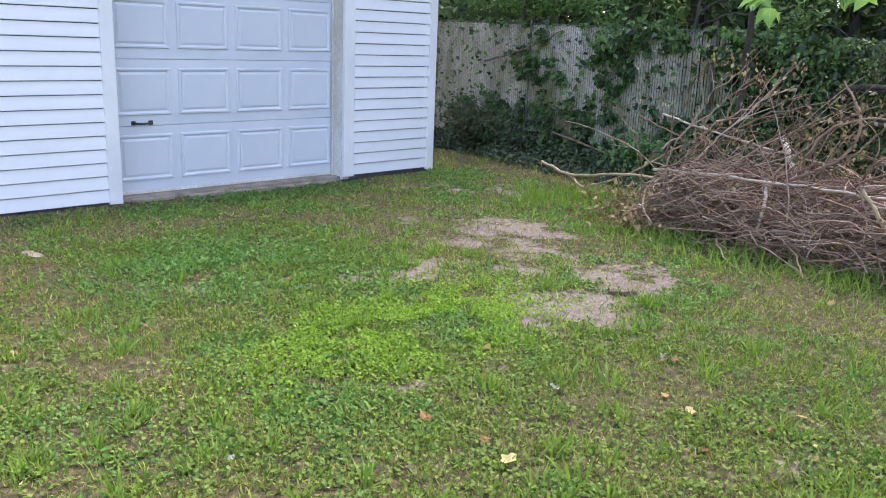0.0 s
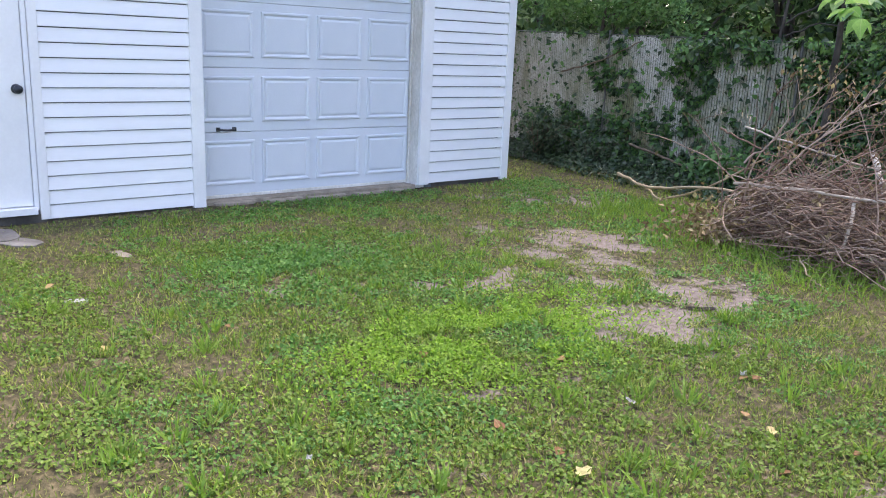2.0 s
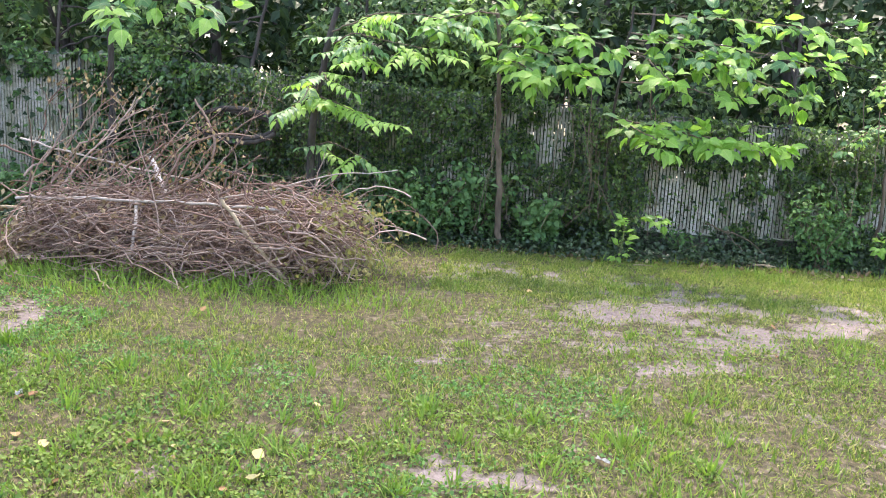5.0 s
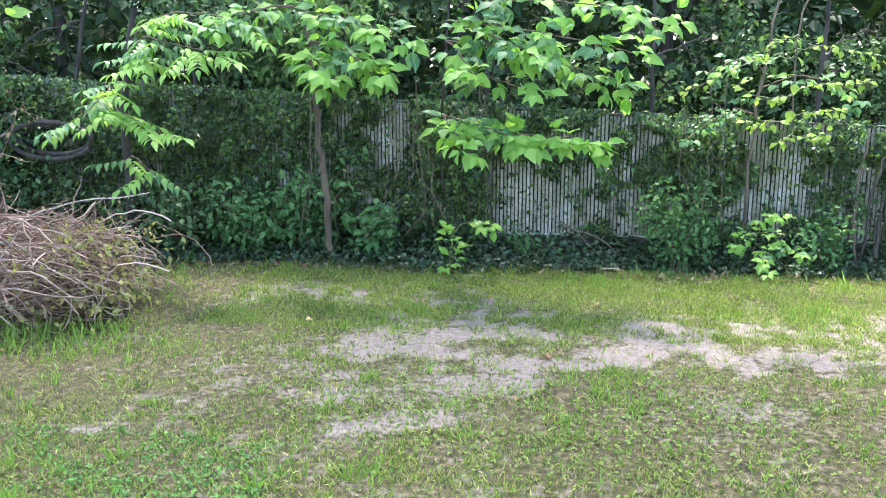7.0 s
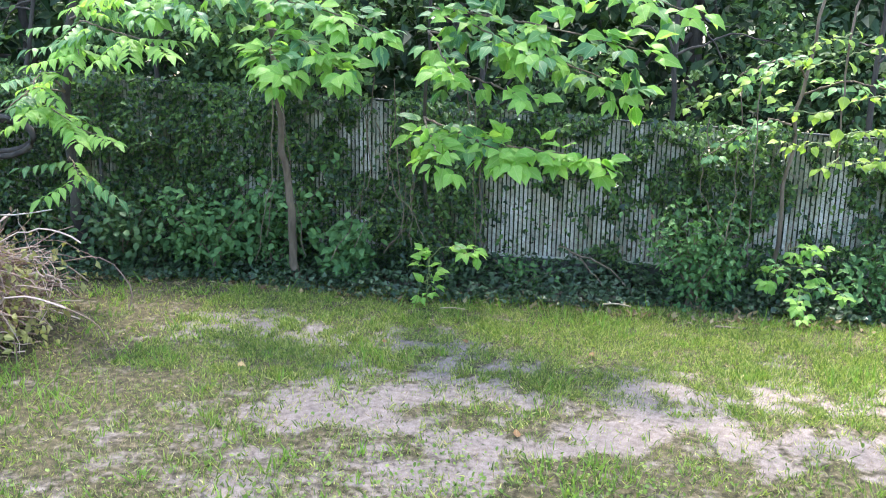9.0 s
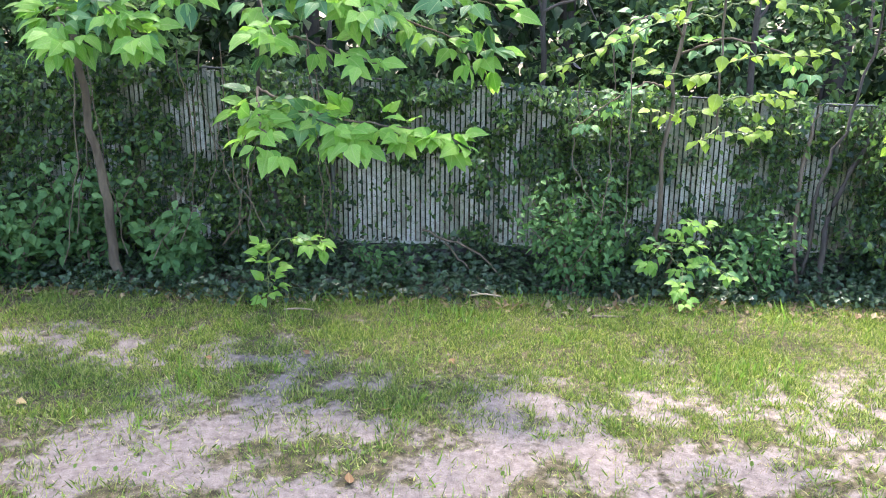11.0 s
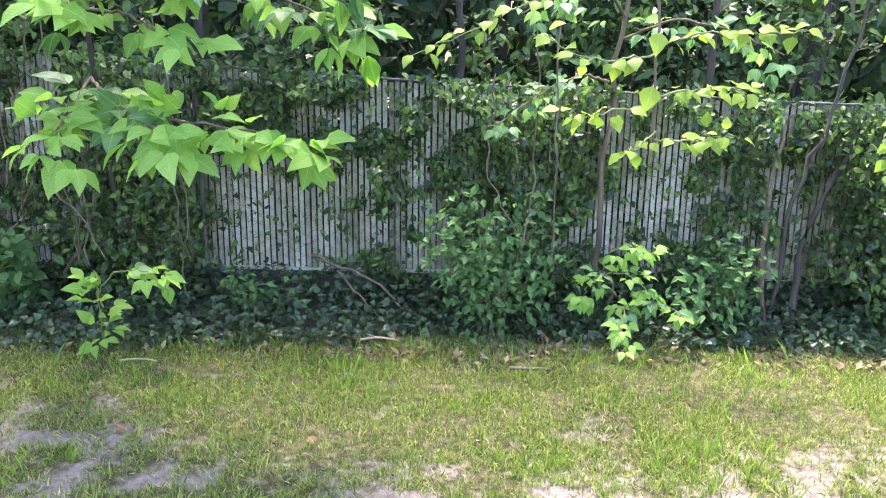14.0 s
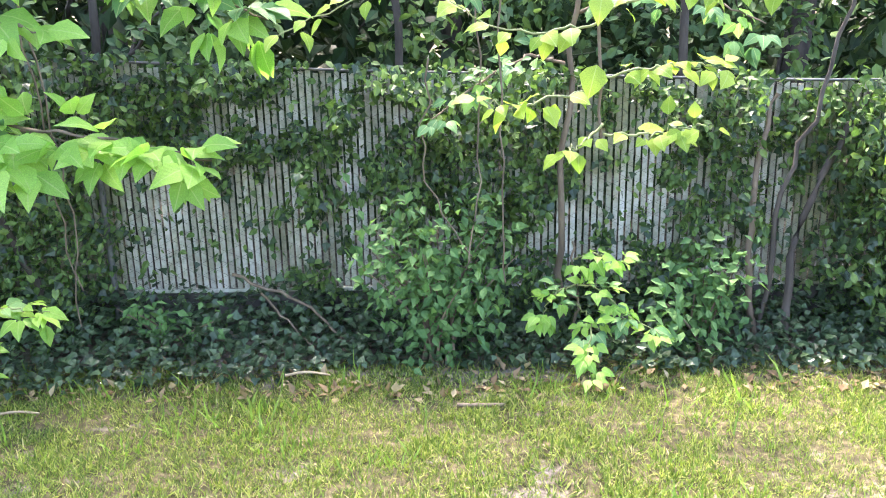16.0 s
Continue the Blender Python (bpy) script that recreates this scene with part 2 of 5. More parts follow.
nt.links.new(sub.outputs[0], edge.inputs[0])
grain = ramp(nt, [(0.3, (0.72, 0.72, 0.72)), (0.7, (1.15, 1.15, 1.15))])
nt.links.new(nC.outputs[0], grain.inputs[0])
nt.links.new(mix(nt, 1.0, mix(nt, edge.outputs[0], humus.outputs[0], sand.outputs[0]), grain.outputs[0], "MULTIPLY"), p.inputs["Base Color"])
p.inputs["Roughness"].default_value = 0.95
p.inputs["Specular IOR Level"].default_value = 0.15
addh = nt.nodes.new("ShaderNodeMath")
nt.links.new(nB.outputs[0], addh.inputs[0])
nt.links.new(nC.outputs[0], addh.inputs[1])
bump(nt, p, addh.outputs[0], 0.6, 0.012)
M["soil"] = m


# ---- mesh helpers ----
def part(name, bm, material, parent=None, label=""):
    me = bpy.data.meshes.new(name)
    bm.to_mesh(me)
    bm.free()
    me.materials.append(material)
    ob = new(name, me)
    ob.parent = parent
    return tagged(ob, label)


def box(bm, x0, x1, y0, y1, z0, z1, bevel=0.0):
    g = bmesh.ops.create_cube(bm, size=1)
    for v in g["verts"]:
        v.co = Vector(((x0 + x1) / 2 + v.co.x * (x1 - x0), (y0 + y1) / 2 + v.co.y * (y1 - y0), (z0 + z1) / 2 + v.co.z * (z1 - z0)))
    if bevel:
        es = list({e for v in g["verts"] for e in v.link_edges})
        bmesh.ops.bevel(bm, geom=es, offset=bevel, segments=2, profile=0.6, affect="EDGES")
    return bm


def boxpart(name, dims, material, parent=None, bevel=0.004, label=""):
    return part(name, box(bmesh.new(), *dims, bevel), material, parent, label)


def empty(name, at=(0, 0, 0)):
    ob = new(name)
    ob.location = at
    ob.empty_display_size = 0.1
    return ob


def np_mesh(name, verts, tris, material, parent=None, smooth=False):
    """A mesh from arrays of places and triangles."""
    me = bpy.data.meshes.new(name)
    verts, tris = np.asarray(verts, np.float32).reshape(-1, 3), np.asarray(tris, np.int32).reshape(-1, 3)
    me.vertices.add(len(verts))
    me.vertices.foreach_set("co", verts.ravel())
    me.loops.add(tris.size)
    me.loops.foreach_set("vertex_index", tris.ravel())
    me.polygons.add(len(tris))
    me.polygons.foreach_set("loop_start", np.arange(0, tris.size, 3, dtype=np.int32))
    me.polygons.foreach_set("use_smooth", np.full(len(tris), smooth))
    me.update(calc_edges=True)
    me.materials.append(material)
    ob = new(name, me)
    ob.parent = parent
    return ob


def frames_of(axis, normal):
    """Turns whose y runs along axis and whose z is near normal."""
    y = axis / np.linalg.norm(axis, axis=1, keepdims=True)
    x = np.cross(y, normal)
    x /= np.maximum(np.linalg.norm(x, axis=1, keepdims=True), 1e-6)
    z = np.cross(x, y)
    return np.stack([x, y, z], axis=2)


def scatter(template, P, R, S):
    T, F = template
    V = P[:, None, :] + np.einsum("nij,nvj->nvi", R, S[:, None, None] * T[None])
    idx = F[None] + (np.arange(len(P)) * len(T))[:, None, None]
    return V.reshape(-1, 3), idx.reshape(-1, 3)


LEAF2 = (np.array([(0, 0, 0), (-0.3, 0.42, 0.1), (0, 1, -0.06), (0.3, 0.42, 0.1)], float), np.array([(0, 2, 1), (0, 3, 2)]))
IVY = (np.array([(0, 0, 0), (-0.5, 0.2, 0.05), (-0.28, 0.5, 0.04), (0, 1, -0.05), (0.28, 0.5, 0.04), (0.5, 0.2, 0.05)], float),
       np.array([(0, 2, 1), (0, 3, 2), (0, 4, 3), (0, 5, 4)]))
OVATE = (np.array([(0, 0, 0), (-0.27, 0.25, 0.05), (-0.26, 0.6, 0.05), (0, 1, -0.06), (0.26, 0.6, 0.05), (0.27, 0.25, 0.05)], float),
         np.array([(0, 2, 1), (0, 3, 2), (0, 4, 3), (0, 5, 4)]))
ROUND3 = (np.array([(0, 0, 0), (-0.4, 0.45, 0.08), (-0.2, 0.9, 0.05), (0.2, 0.9, 0.05), (0.4, 0.45, 0.08)], float), np.array([(0, 2, 1), (0, 3, 2), (0, 4, 3)]))
BROAD = (np.array([(0, 0, 0), (0, 0.35, 0.02), (0, 0.7, -0.01), (0, 1, -0.12), (-0.2, 0.16, 0.04), (-0.31, 0.4, 0.06), (-0.19, 0.7, 0.02),
                   (0.2, 0.16, 0.04), (0.31, 0.4, 0.06), (0.19, 0.7, 0.02)], float),
         np.array([(0, 1, 4), (4, 1, 5), (5, 1, 2), (5, 2, 6), (6, 2, 3), (0, 7, 1), (7, 8, 1), (8, 2, 1), (8, 9, 2), (9, 3, 2)]))
WISP = (np.array([(-0.055, 0, 0), (0.055, 0, 0), (0, 0.3, 1)], float), np.array([(0, 1, 2)]))
BLADE = (np.array([(-0.05, 0, 0), (0.05, 0, 0), (-0.04, 0.14, 0.55), (0.04, 0.14, 0.55), (0, 0.42, 1)], float), np.array([(0, 1, 3), (0, 3, 2), (2, 3, 4)]))


def unit(n):
    v = rng.normal(size=(n, 3))
    return v / np.linalg.norm(v, axis=1, keepdims=True)


def leaves(name, P, size, template, material, parent=None, out=(0, -0.5, 0), droop=0.5, up=0.7, spread=1.0):
    """Leaves at the places P: they point at random, drift along out, hang by droop; their faces look up by up."""
    n = len(P)
    axis = unit(n) * spread + np.array(out) + np.array([0, 0, -droop])
    nor = unit(n) * (1 - up) + np.array([out[0] * 0.5, out[1] * 0.5, up])
    S = rng.uniform(size[0], size[1], n)
    V, F = scatter(template, P, frames_of(axis, nor), S)
    return np_mesh(name, V, F, material, parent)


def tube_arrays(paths, radii, sides=5):
    """Tapered tubes along the polylines paths (n, k, 3) with radii (n, k)."""
    paths, radii = np.asarray(paths, float), np.asarray(radii, float)
    n, k, _ = paths.shape
    tan = np.gradient(paths, axis=1)
    tan /= np.maximum(np.linalg.norm(tan, axis=2, keepdims=True), 1e-9)
    ref = np.where(np.abs(tan[..., 2:3]) > 0.9, np.array([1.0, 0, 0]), np.array([0, 0, 1.0]))
    a = np.cross(tan, ref)
    a /= np.maximum(np.linalg.norm(a, axis=2, keepdims=True), 1e-9)
    b = np.cross(tan, a)
    ang = np.arange(sides) * 2 * np.pi / sides
    ring = np.cos(ang)[None, None, :, None] * a[:, :, None] + np.sin(ang)[None, None, :, None] * b[:, :, None]
    V = paths[:, :, None] + ring * radii[:, :, None, None]
    i, j, s = np.meshgrid(np.arange(n), np.arange(k - 1), np.arange(sides), indexing="ij")
    at_ = lambda jj, ss: i * k * sides + jj * sides + ss % sides
    q = np.stack([at_(j, s), at_(j, s + 1), at_(j + 1, s + 1), at_(j + 1, s)], -1).reshape(-1, 4)
    F = np.concatenate([q[:, [0, 1, 2]], q[:, [0, 2, 3]]])
    return V.reshape(-1, 3), F


def smooth_path(pts, k=14, wobble=0.0):
    """A rounded polyline through the places given."""
    pts = np.asarray(pts, float)
    t, u = np.linspace(0, 1, len(pts)), np.linspace(0, 1, k)
    path = np.stack([np.interp(u, t, pts[:, c]) for c in range(3)], 1)
    for _ in range(2):
        path[1:-1] = (path[:-2] + 2 * path[1:-1] + path[2:]) / 4
    if wobble:
        path[1:-1] += rng.normal(0, wobble, (k - 2, 3))
    return path


def stem(name, pts, r0, r1, material, parent=None, sides=8, k=16, wobble=0.0, label=""):
    path = smooth_path(pts, k, wobble)
    V, F = tube_arrays(path[None], np.linspace(r0, r1, k)[None], sides)
    return tagged(np_mesh(name, V, F, material, parent, True), label)


def lattice(x, y, seed):
    """Smooth value noise in 0..1 over the plane."""
    h = lambda i, j: np.modf(np.abs(np.sin(i * 127.1 + j * 311.7 + seed * 74.7) * 43758.5453))[0]
    i, j = np.floor(x), np.floor(y)
    u, v = x - i, y - j
    u, v = u * u * (3 - 2 * u), v * v * (3 - 2 * v)
    return (h(i, j) * (1 - u) + h(i + 1, j) * u) * (1 - v) + (h(i, j + 1) * (1 - u) + h(i + 1, j + 1) * u) * v


def fbm(x, y, scale, seed, octaves=3):
    s, a, tot = 0, 1.0, 0
    for o in range(octaves):
        s, tot = s + a * lattice(x * scale * 2 ** o, y * scale * 2 ** o, seed + o), tot + a
        a *= 0.55
    return s / tot


# ---- the lie of the land ----
# bare places: x, y, half length, half width, how bare, turn in degrees
PATCHES = ((-4.77, 5.5, 0.42, 0.28, 0.95, 57), (-3.44, 4.5, 0.3, 0.3, 0.95, 55), (-3.28, 2.6, 0.27, 0.12, 0.9, 53), (-3.2, 3.4, 0.14, 0.15, 0.85, 54),
           (-2.14, 3.38, 0.25, 0.26, 1.05, 53), (-2.2, 4.05, 0.27, 0.24, 1.0, 53), (-4.04, 4.04, 0.15, 0.13, 0.75, 56), (-3.1, 3.0, 0.14, 0.1, 0.85, 54),
           (-3.56, 1.99, 0.09, 0.06, 0.9, 53), (-2.7, 3.27, 0.15, 0.12, 0.7, 53), (-1.95, 2.03, 0.14, 0.08, 0.75, 51), (-2.9, 3.75, 0.8, 0.6, 0.5, 54),
           (0.62, 6.35, 0.5, 0.2, 1.0, 5), (0.3, 6.15, 0.2, 0.13, 0.8, 4), (1.63, 6.25, 0.2, 0.09, 0.85, 4), (1.8, 5.75, 0.28, 0.24, 1.0, 4),
           (2.2, 6.02, 0.22, 0.1, 0.85, 4), (2.36, 5.6, 0.22, 0.14, 0.9, 4), (2.9, 5.93, 0.22, 0.11, 1.0, 4), (3.48, 5.86, 0.3, 0.15, 1.0, 4),
           (4.07, 5.8, 0.3, 0.22, 0.95, 4), (1.25, 5.28, 0.24, 0.15, 0.9, 4), (1.6, 5.15, 0.22, 0.13, 0.85, 4), (2.25, 5.15, 0.32, 0.14, 0.9, 4),
           (3.15, 5.47, 0.24, 0.18, 0.9, 4), (3.83, 5.36, 0.3, 0.18, 0.9, 4), (2.65, 5.3, 0.22, 0.14, 0.85, 4), (3.4, 5.15, 0.4, 0.13, 0.8, 4),
           (2.5, 5.5, 1.4, 0.55, 0.36, 4), (2.0, 4.85, 0.3, 0.12, 0.5, 10), (1.2, 4.55, 0.2, 0.08, 0.5, 10), (0.6, 4.45, 0.22, 0.1, 0.45, 10),
           (1.5, 4.3, 0.18, 0.08, 0.45, 10), (0.32, 4.1, 0.16, 0.1, 0.45, 16), (-0.4, 3.64, 0.15, 0.1, 0.5, 15), (0.5, 2.75, 0.13, 0.08, 0.75, 13), (-0.51, 2.63, 0.08, 0.07, 0.8, 13))


def bareness(x, y):
    b = np.zeros_like(x)
    for px, py, rx, ry, w, turn in PATCHES:
        c, s = math.cos(radians(turn)), math.sin(radians(turn))
        u, v = (x - px) * c + (y - py) * s, (y - py) * c - (x - px) * s
        b = np.maximum(b, 1.15 * w * np.exp(-((u / rx) ** 2 + (v / ry) ** 2) * 0.5))
    rag = 0.35 * fbm(x, y, 2.6, 3) + 0.4 * fbm(x, y, 7.5, 13) + 0.25 * fbm(x, y, 17.0, 17, 2)
    b = np.clip(b * 0.75 + (rag - 0.53) * 4.8 * np.minimum(1, 0.25 + b), 0, 1) + 1.3 * np.maximum(0, fbm(x, y, 4.5, 21) - 0.66)
    b = b + 0.12 * np.clip((x + 1.2) / 2, 0, 1) * np.clip((6.6 - y) / 0.5, 0, 1) * np.clip((y - 0.5) / 2, 0, 1) * np.clip((6.5 - x) / 1.5, 0, 1) * (0.4 + 1.2 * fbm(x, y, 2.0, 23))        # thin turf where it is walked
    under = np.clip((y - 6.95 - 0.35 * fbm(x, y, 1.2, 5)) / 0.25, 0, 1) * 0.45       # leaf litter along the fence
    return np.clip(np.maximum(b, under), 0, 1)


def land(x, y):
    return 0.05 * (fbm(x, y, 0.5, 31) - 0.5) + 0.02 * (fbm(x, y, 2.5, 41) - 0.5) - 0.012 * bareness(x, y)


def put_on(x, y, dz=0.0):
    return float(land(np.array([x], float), np.array([y], float))[0]) + dz


xs = np.concatenate([[-900, -200, -60, -25, -14], np.arange(-9.5, 7.01, 0.06), [10, 16, 30, 80, 250, 900]])
ys = np.concatenate([[-900, -250, -80, -30, -12, -5], np.arange(-1.5, 9.01, 0.06), [11, 15, 25, 60, 200, 900]])
GX, GY = np.meshgrid(xs, ys)
near = (np.abs(GX) < 20) & (np.abs(GY) < 20)
GZ = np.where(near, land(GX, GY), 0.0)
nx, ny = len(xs), len(ys)
base = (np.arange(ny - 1)[:, None] * nx + np.arange(nx - 1)[None]).ravel()
tri = np.concatenate([np.stack([base, base + 1, base + nx + 1], 1), np.stack([base, base + nx + 1, base + nx], 1)])
ground = np_mesh("ground", np.stack([GX, GY, GZ], -1).reshape(-1, 3), tri, M["soil"], None, True)
attr = ground.data.attributes.new("bare", "FLOAT", "POINT")
attr.data.foreach_set("value", np.where(near, bareness(GX, GY), 0.0).ravel().astype(np.float32))
tagged(ground, "uneven lawn soil, sandy where bare", "ground", kind="structure")


def grass_patch(name, count, region, height, material, label, keep, width=1.0, lean=0.35, blade=BLADE):
    x = rng.uniform(region[0], region[1], count)
    y = rng.uniform(region[2], region[3], count)
    k = rng.random(count) < keep(x, y)
    x, y = x[k], y[k]
    n = len(x)
    P = np.stack([x, y, land(x, y) - 0.004], 1)
    turn = rng.uniform(0, 2 * np.pi, n)
    up = np.stack([rng.normal(0, lean, n), rng.normal(0, lean, n), np.ones(n)], 1)
    up /= np.linalg.norm(up, axis=1, keepdims=True)
    axis = np.cross(up, np.stack([np.cos(turn), np.sin(turn), np.zeros(n)], 1))
    R = frames_of(axis, up)
    tuft = 0.55 + 0.9 * fbm(x, y, 4.5, 51)
    S = rng.uniform(height[0], height[1], n) * tuft
    T = blade[0] * np.array([width, 1, 1])
    V, F = scatter((T, blade[1]), P, R, S)
    ob = np_mesh(name, V, F, material)
    return tagged(ob, label, "grass", kind="stuff")


def off_shed(x, y):
    return ~((x < -5.8) & (y < 6.0))


def lawn(x, y):
    b = bareness(x, y)
    return np.clip(1.08 - 1.05 * b, 0.1, 1) * (0.42 + 0.9 * (fbm(x, y, 10, 67) > 0.45)) * (0.45 + 0.75 * fbm(x, y, 1.6, 61)) * off_shed(x, y) * (y < 7.35 + 0.3 * fbm(x, y, 1, 5))


def matted(x, y):
    b = bareness(x, y)
    return np.clip(1.15 - 1.5 * b, 0.1, 1) * (0.35 + 0.65 * (fbm(x, y, 10, 67) > 0.42)) * off_shed(x, y)


grass_patch("lawn_grass", 300000, (-8.2, 6.3, -0.3, 7.5), (0.014, 0.04), M["grass"], "short uneven green lawn with thin patches", lawn, 1.7, 0.8)
grass_patch("lawn_grass", 110000, (-3.6, 3.2, 0.5, 4.2), (0.014, 0.038), M["grass"], "short uneven green lawn with thin patches", lawn, 1.7, 0.9)
grass_patch("lawn_grass", 230000, (0.0, 6.2, 5.6, 7.4), (0.014, 0.038), M["grass"], "short uneven green lawn with thin patches", lawn, 1.1, 0.7)
grass_patch("lawn_grass", 270000, (-5.8, 2.2, 0.7, 5.6), (0.012, 0.03), M["finegrass"], "fine matted green turf between the blades", matted, 1.3, 1.4, WISP)
grass_patch("lawn_grass", 140000, (0.3, 6.2, 5.0, 7.4), (0.01, 0.026), M["finegrass"], "fine matted green turf between the blades", matted, 1.2, 1.4, WISP)
grass_patch("lawn_grass", 70000, (-9, 10, -7, -0.3), (0.03, 0.07), M["grass"], "short uneven green lawn with thin patches", lawn, 2.0, 0.8)
grass_patch("dead_grass", 170000, (-8.2, 6.3, -0.3, 7.5), (0.012, 0.034), M["straw"], "dry straw-coloured grass between the green", lambda x, y: (lawn(x, y) * 0.8 + 0.25 * bareness(x, y)) * np.interp(x, [-2.5, -0.5, 1.5, 3], [0.35, 1.2, 2.0, 2.2]), 0.9, 1.3)
grass_patch("grass_tufts", 90000, (-6, 5.5, 0.5, 7.3), (0.04, 0.085), M["tallgrass"], "brighter coarse grass tufts in the lawn",
            lambda x, y: lawn(x, y) * np.clip((fbm(x, y, 3.5, 71) - 0.6) * 6, 0, 1), 1.0, 0.4)


def clumps(name, n, region, blades, height, material, label):
    """Coarse grass in clumps: blades that spread from each foot."""
    cx, cy = rng.uniform(region[0], region[1], n), rng.uniform(region[2], region[3], n)
    ok = bareness(cx, cy) < (0.5 if height[1] > 0.055 else 2.0)
    cx, cy = np.repeat(cx[ok], blades), np.repeat(cy[ok], blades)
    dx, dy = rng.normal(0, 0.02, len(cx)), rng.normal(0, 0.02, len(cx))
    P = np.stack([cx + dx, cy + dy, land(cx, cy) - 0.004], 1)
    up = np.stack([dx * 18 + rng.normal(0, 0.2, len(cx)), dy * 18 + rng.normal(0, 0.2, len(cx)), np.ones(len(cx))], 1)
    up /= np.linalg.norm(up, axis=1, keepdims=True)
    turn = rng.uniform(0, 2 * np.pi, len(cx))
    R = frames_of(np.cross(up, np.stack([np.cos(turn), np.sin(turn), np.zeros(len(cx))], 1)), up)
    V, F = scatter((BLADE[0] * np.array([1.1, 1, 1]), BLADE[1]), P, R, rng.uniform(height[0], height[1], len(cx)) * rng.uniform(0.7, 1.2, int(ok.sum())).repeat(blades))
    return tagged(np_mesh(name, V, F, material), label, "grass", kind="stuff")


clumps("grass_clumps", 330, (-4.2, 1.6, 0.6, 3.8), 16, (0.045, 0.095), M["tallgrass"], "light green coarse grass clumps in the lawn")
clumps("grass_clumps", 260, (-1, 5.5, 3.8, 7.0), 12, (0.03, 0.065), M["tallgrass"], "light green coarse grass clumps in the lawn")
clumps("grass_clumps", 200, (0.6, 4.6, 4.6, 6.4), 14, (0.02, 0.05), M["grass"], "small grass clumps in the bare soil")


def by_pile(x, y):
    d = np.minimum(np.exp(-(((x + 1.7) / 1.5) ** 4 + ((y - 5.12) / 0.3) ** 2)) + np.exp(-(((x + 3.9) / 0.5) ** 2 + ((y - 5.75) / 0.5) ** 2)), 1)
    return d * 0.8 + 0.04 * np.exp(-((y - 7.0) / 0.22) ** 2) * (x > -5)


grass_patch("long_grass", 60000, (-5.2, 5.5, 4.3, 7.4), (0.06, 0.15), M["tallgrass"], "longer unmown grass round the brush pile", by_pile, 0.6, 0.45)


def weed_mat(name, count, centre, reach, size, material, label):
    x, y = rng.normal(centre[0], reach[0], count), rng.normal(centre[1], reach[1], count)
    keep = fbm(x, y, 4, 81) > 0.38
    x, y = x[keep], y[keep]
    P = np.stack([x, y, land(x, y) + rng.uniform(0.005, 0.035, len(x))], 1)
    return tagged(leaves(name, P, size, ROUND3, material, None, (0, 0, 0), 0, 0.85, 0.9), label, "weeds", kind="stuff")




def weed_carpet(name, count, region, size, material, label, seed, floor):
    """Low broad-leaved weeds between the blades, in mats of uneven outline, with dark gaps."""
    x, y = rng.uniform(region[0], region[1], count), rng.uniform(region[2], region[3], count)
    f = 0.6 * fbm(x, y, 2.2, seed) + 0.4 * fbm(x, y, 9.0, seed + 5)
    k = (rng.random(count) < np.clip((f - floor) * 7, 0, 1)) & (bareness(x, y) < 0.42) & off_shed(x, y)
    x, y, f = x[k], y[k], f[k]
    P = np.stack([x, y, land(x, y) + rng.uniform(0.002, 0.02, len(x)) + 0.03 * np.clip(f - floor, 0, 0.4)], 1)
    return tagged(leaves(name, P, size, ROUND3, material, None, (0, 0, 0), 0, 0.7, 0.9), label, "weeds", kind="stuff")


weed_carpet("weed_carpet", 125000, (-4.8, 1.4, 0.3, 3.4), (0.011, 0.021), M["lowweed"], "small broad-leaved green weeds among the grass", 83, 0.46)
weed_carpet("weed_carpet", 90000, (-4.6, 1.2, 0.6, 4.0), (0.01, 0.02), M["clover"], "dark green creeping weeds among the grass", 87, 0.5)
weed_carpet("weed_carpet", 80000, (-5.8, -1.6, 1.4, 6.4), (0.014, 0.026), M["clover"], "dark green creeping weeds among the grass", 95, 0.47)
weed_carpet("weed_carpet", 14000, (0.2, 5.0, 3.6, 6.6), (0.006, 0.012), M["lowweed"], "small broad-leaved green weeds among the grass", 99, 0.55)
weed_mat("clover_patch", 8000, (-3.95, 2.35), (0.36, 0.32), (0.014, 0.026), M["clover"], "dark green clover patch in the lawn")
weed_mat("weed_patch", 22000, (-2.4, 2.45), (0.26, 0.45), (0.01, 0.02), M["brightweed"], "bright green low weeds in the lawn")
weed_mat("weed_patch", 3000, (-1.4, 1.7), (0.5, 0.4), (0.012, 0.022), M["lowweed"], "green low weeds in the lawn")
weed_mat("weed_patch", 3000, (2.3, 4.4), (0.8, 0.35), (0.012, 0.024), M["lowweed"], "green low weeds in the lawn")
weed_mat("weed_patch", 2500, (-0.4, 2.4), (0.7, 0.5), (0.012, 0.022), M["lowweed"], "green low weeds in the lawn")

# ---- white shed with a garage door ----
FX, DX = -5.88, -6.05                    # siding face, garage door face
Y0, Y1, TOP = -1.6, 5.93, 2.75
shed = tagged(empty("shed", (FX, Y1, 0)), "white vinyl-sided shed with panelled garage door", "shed")
shed_inv = Matrix.Translation((-FX, -Y1, 0))


def on_shed(ob):
    ob.parent = shed
    ob.matrix_parent_inverse = shed_inv
    return ob


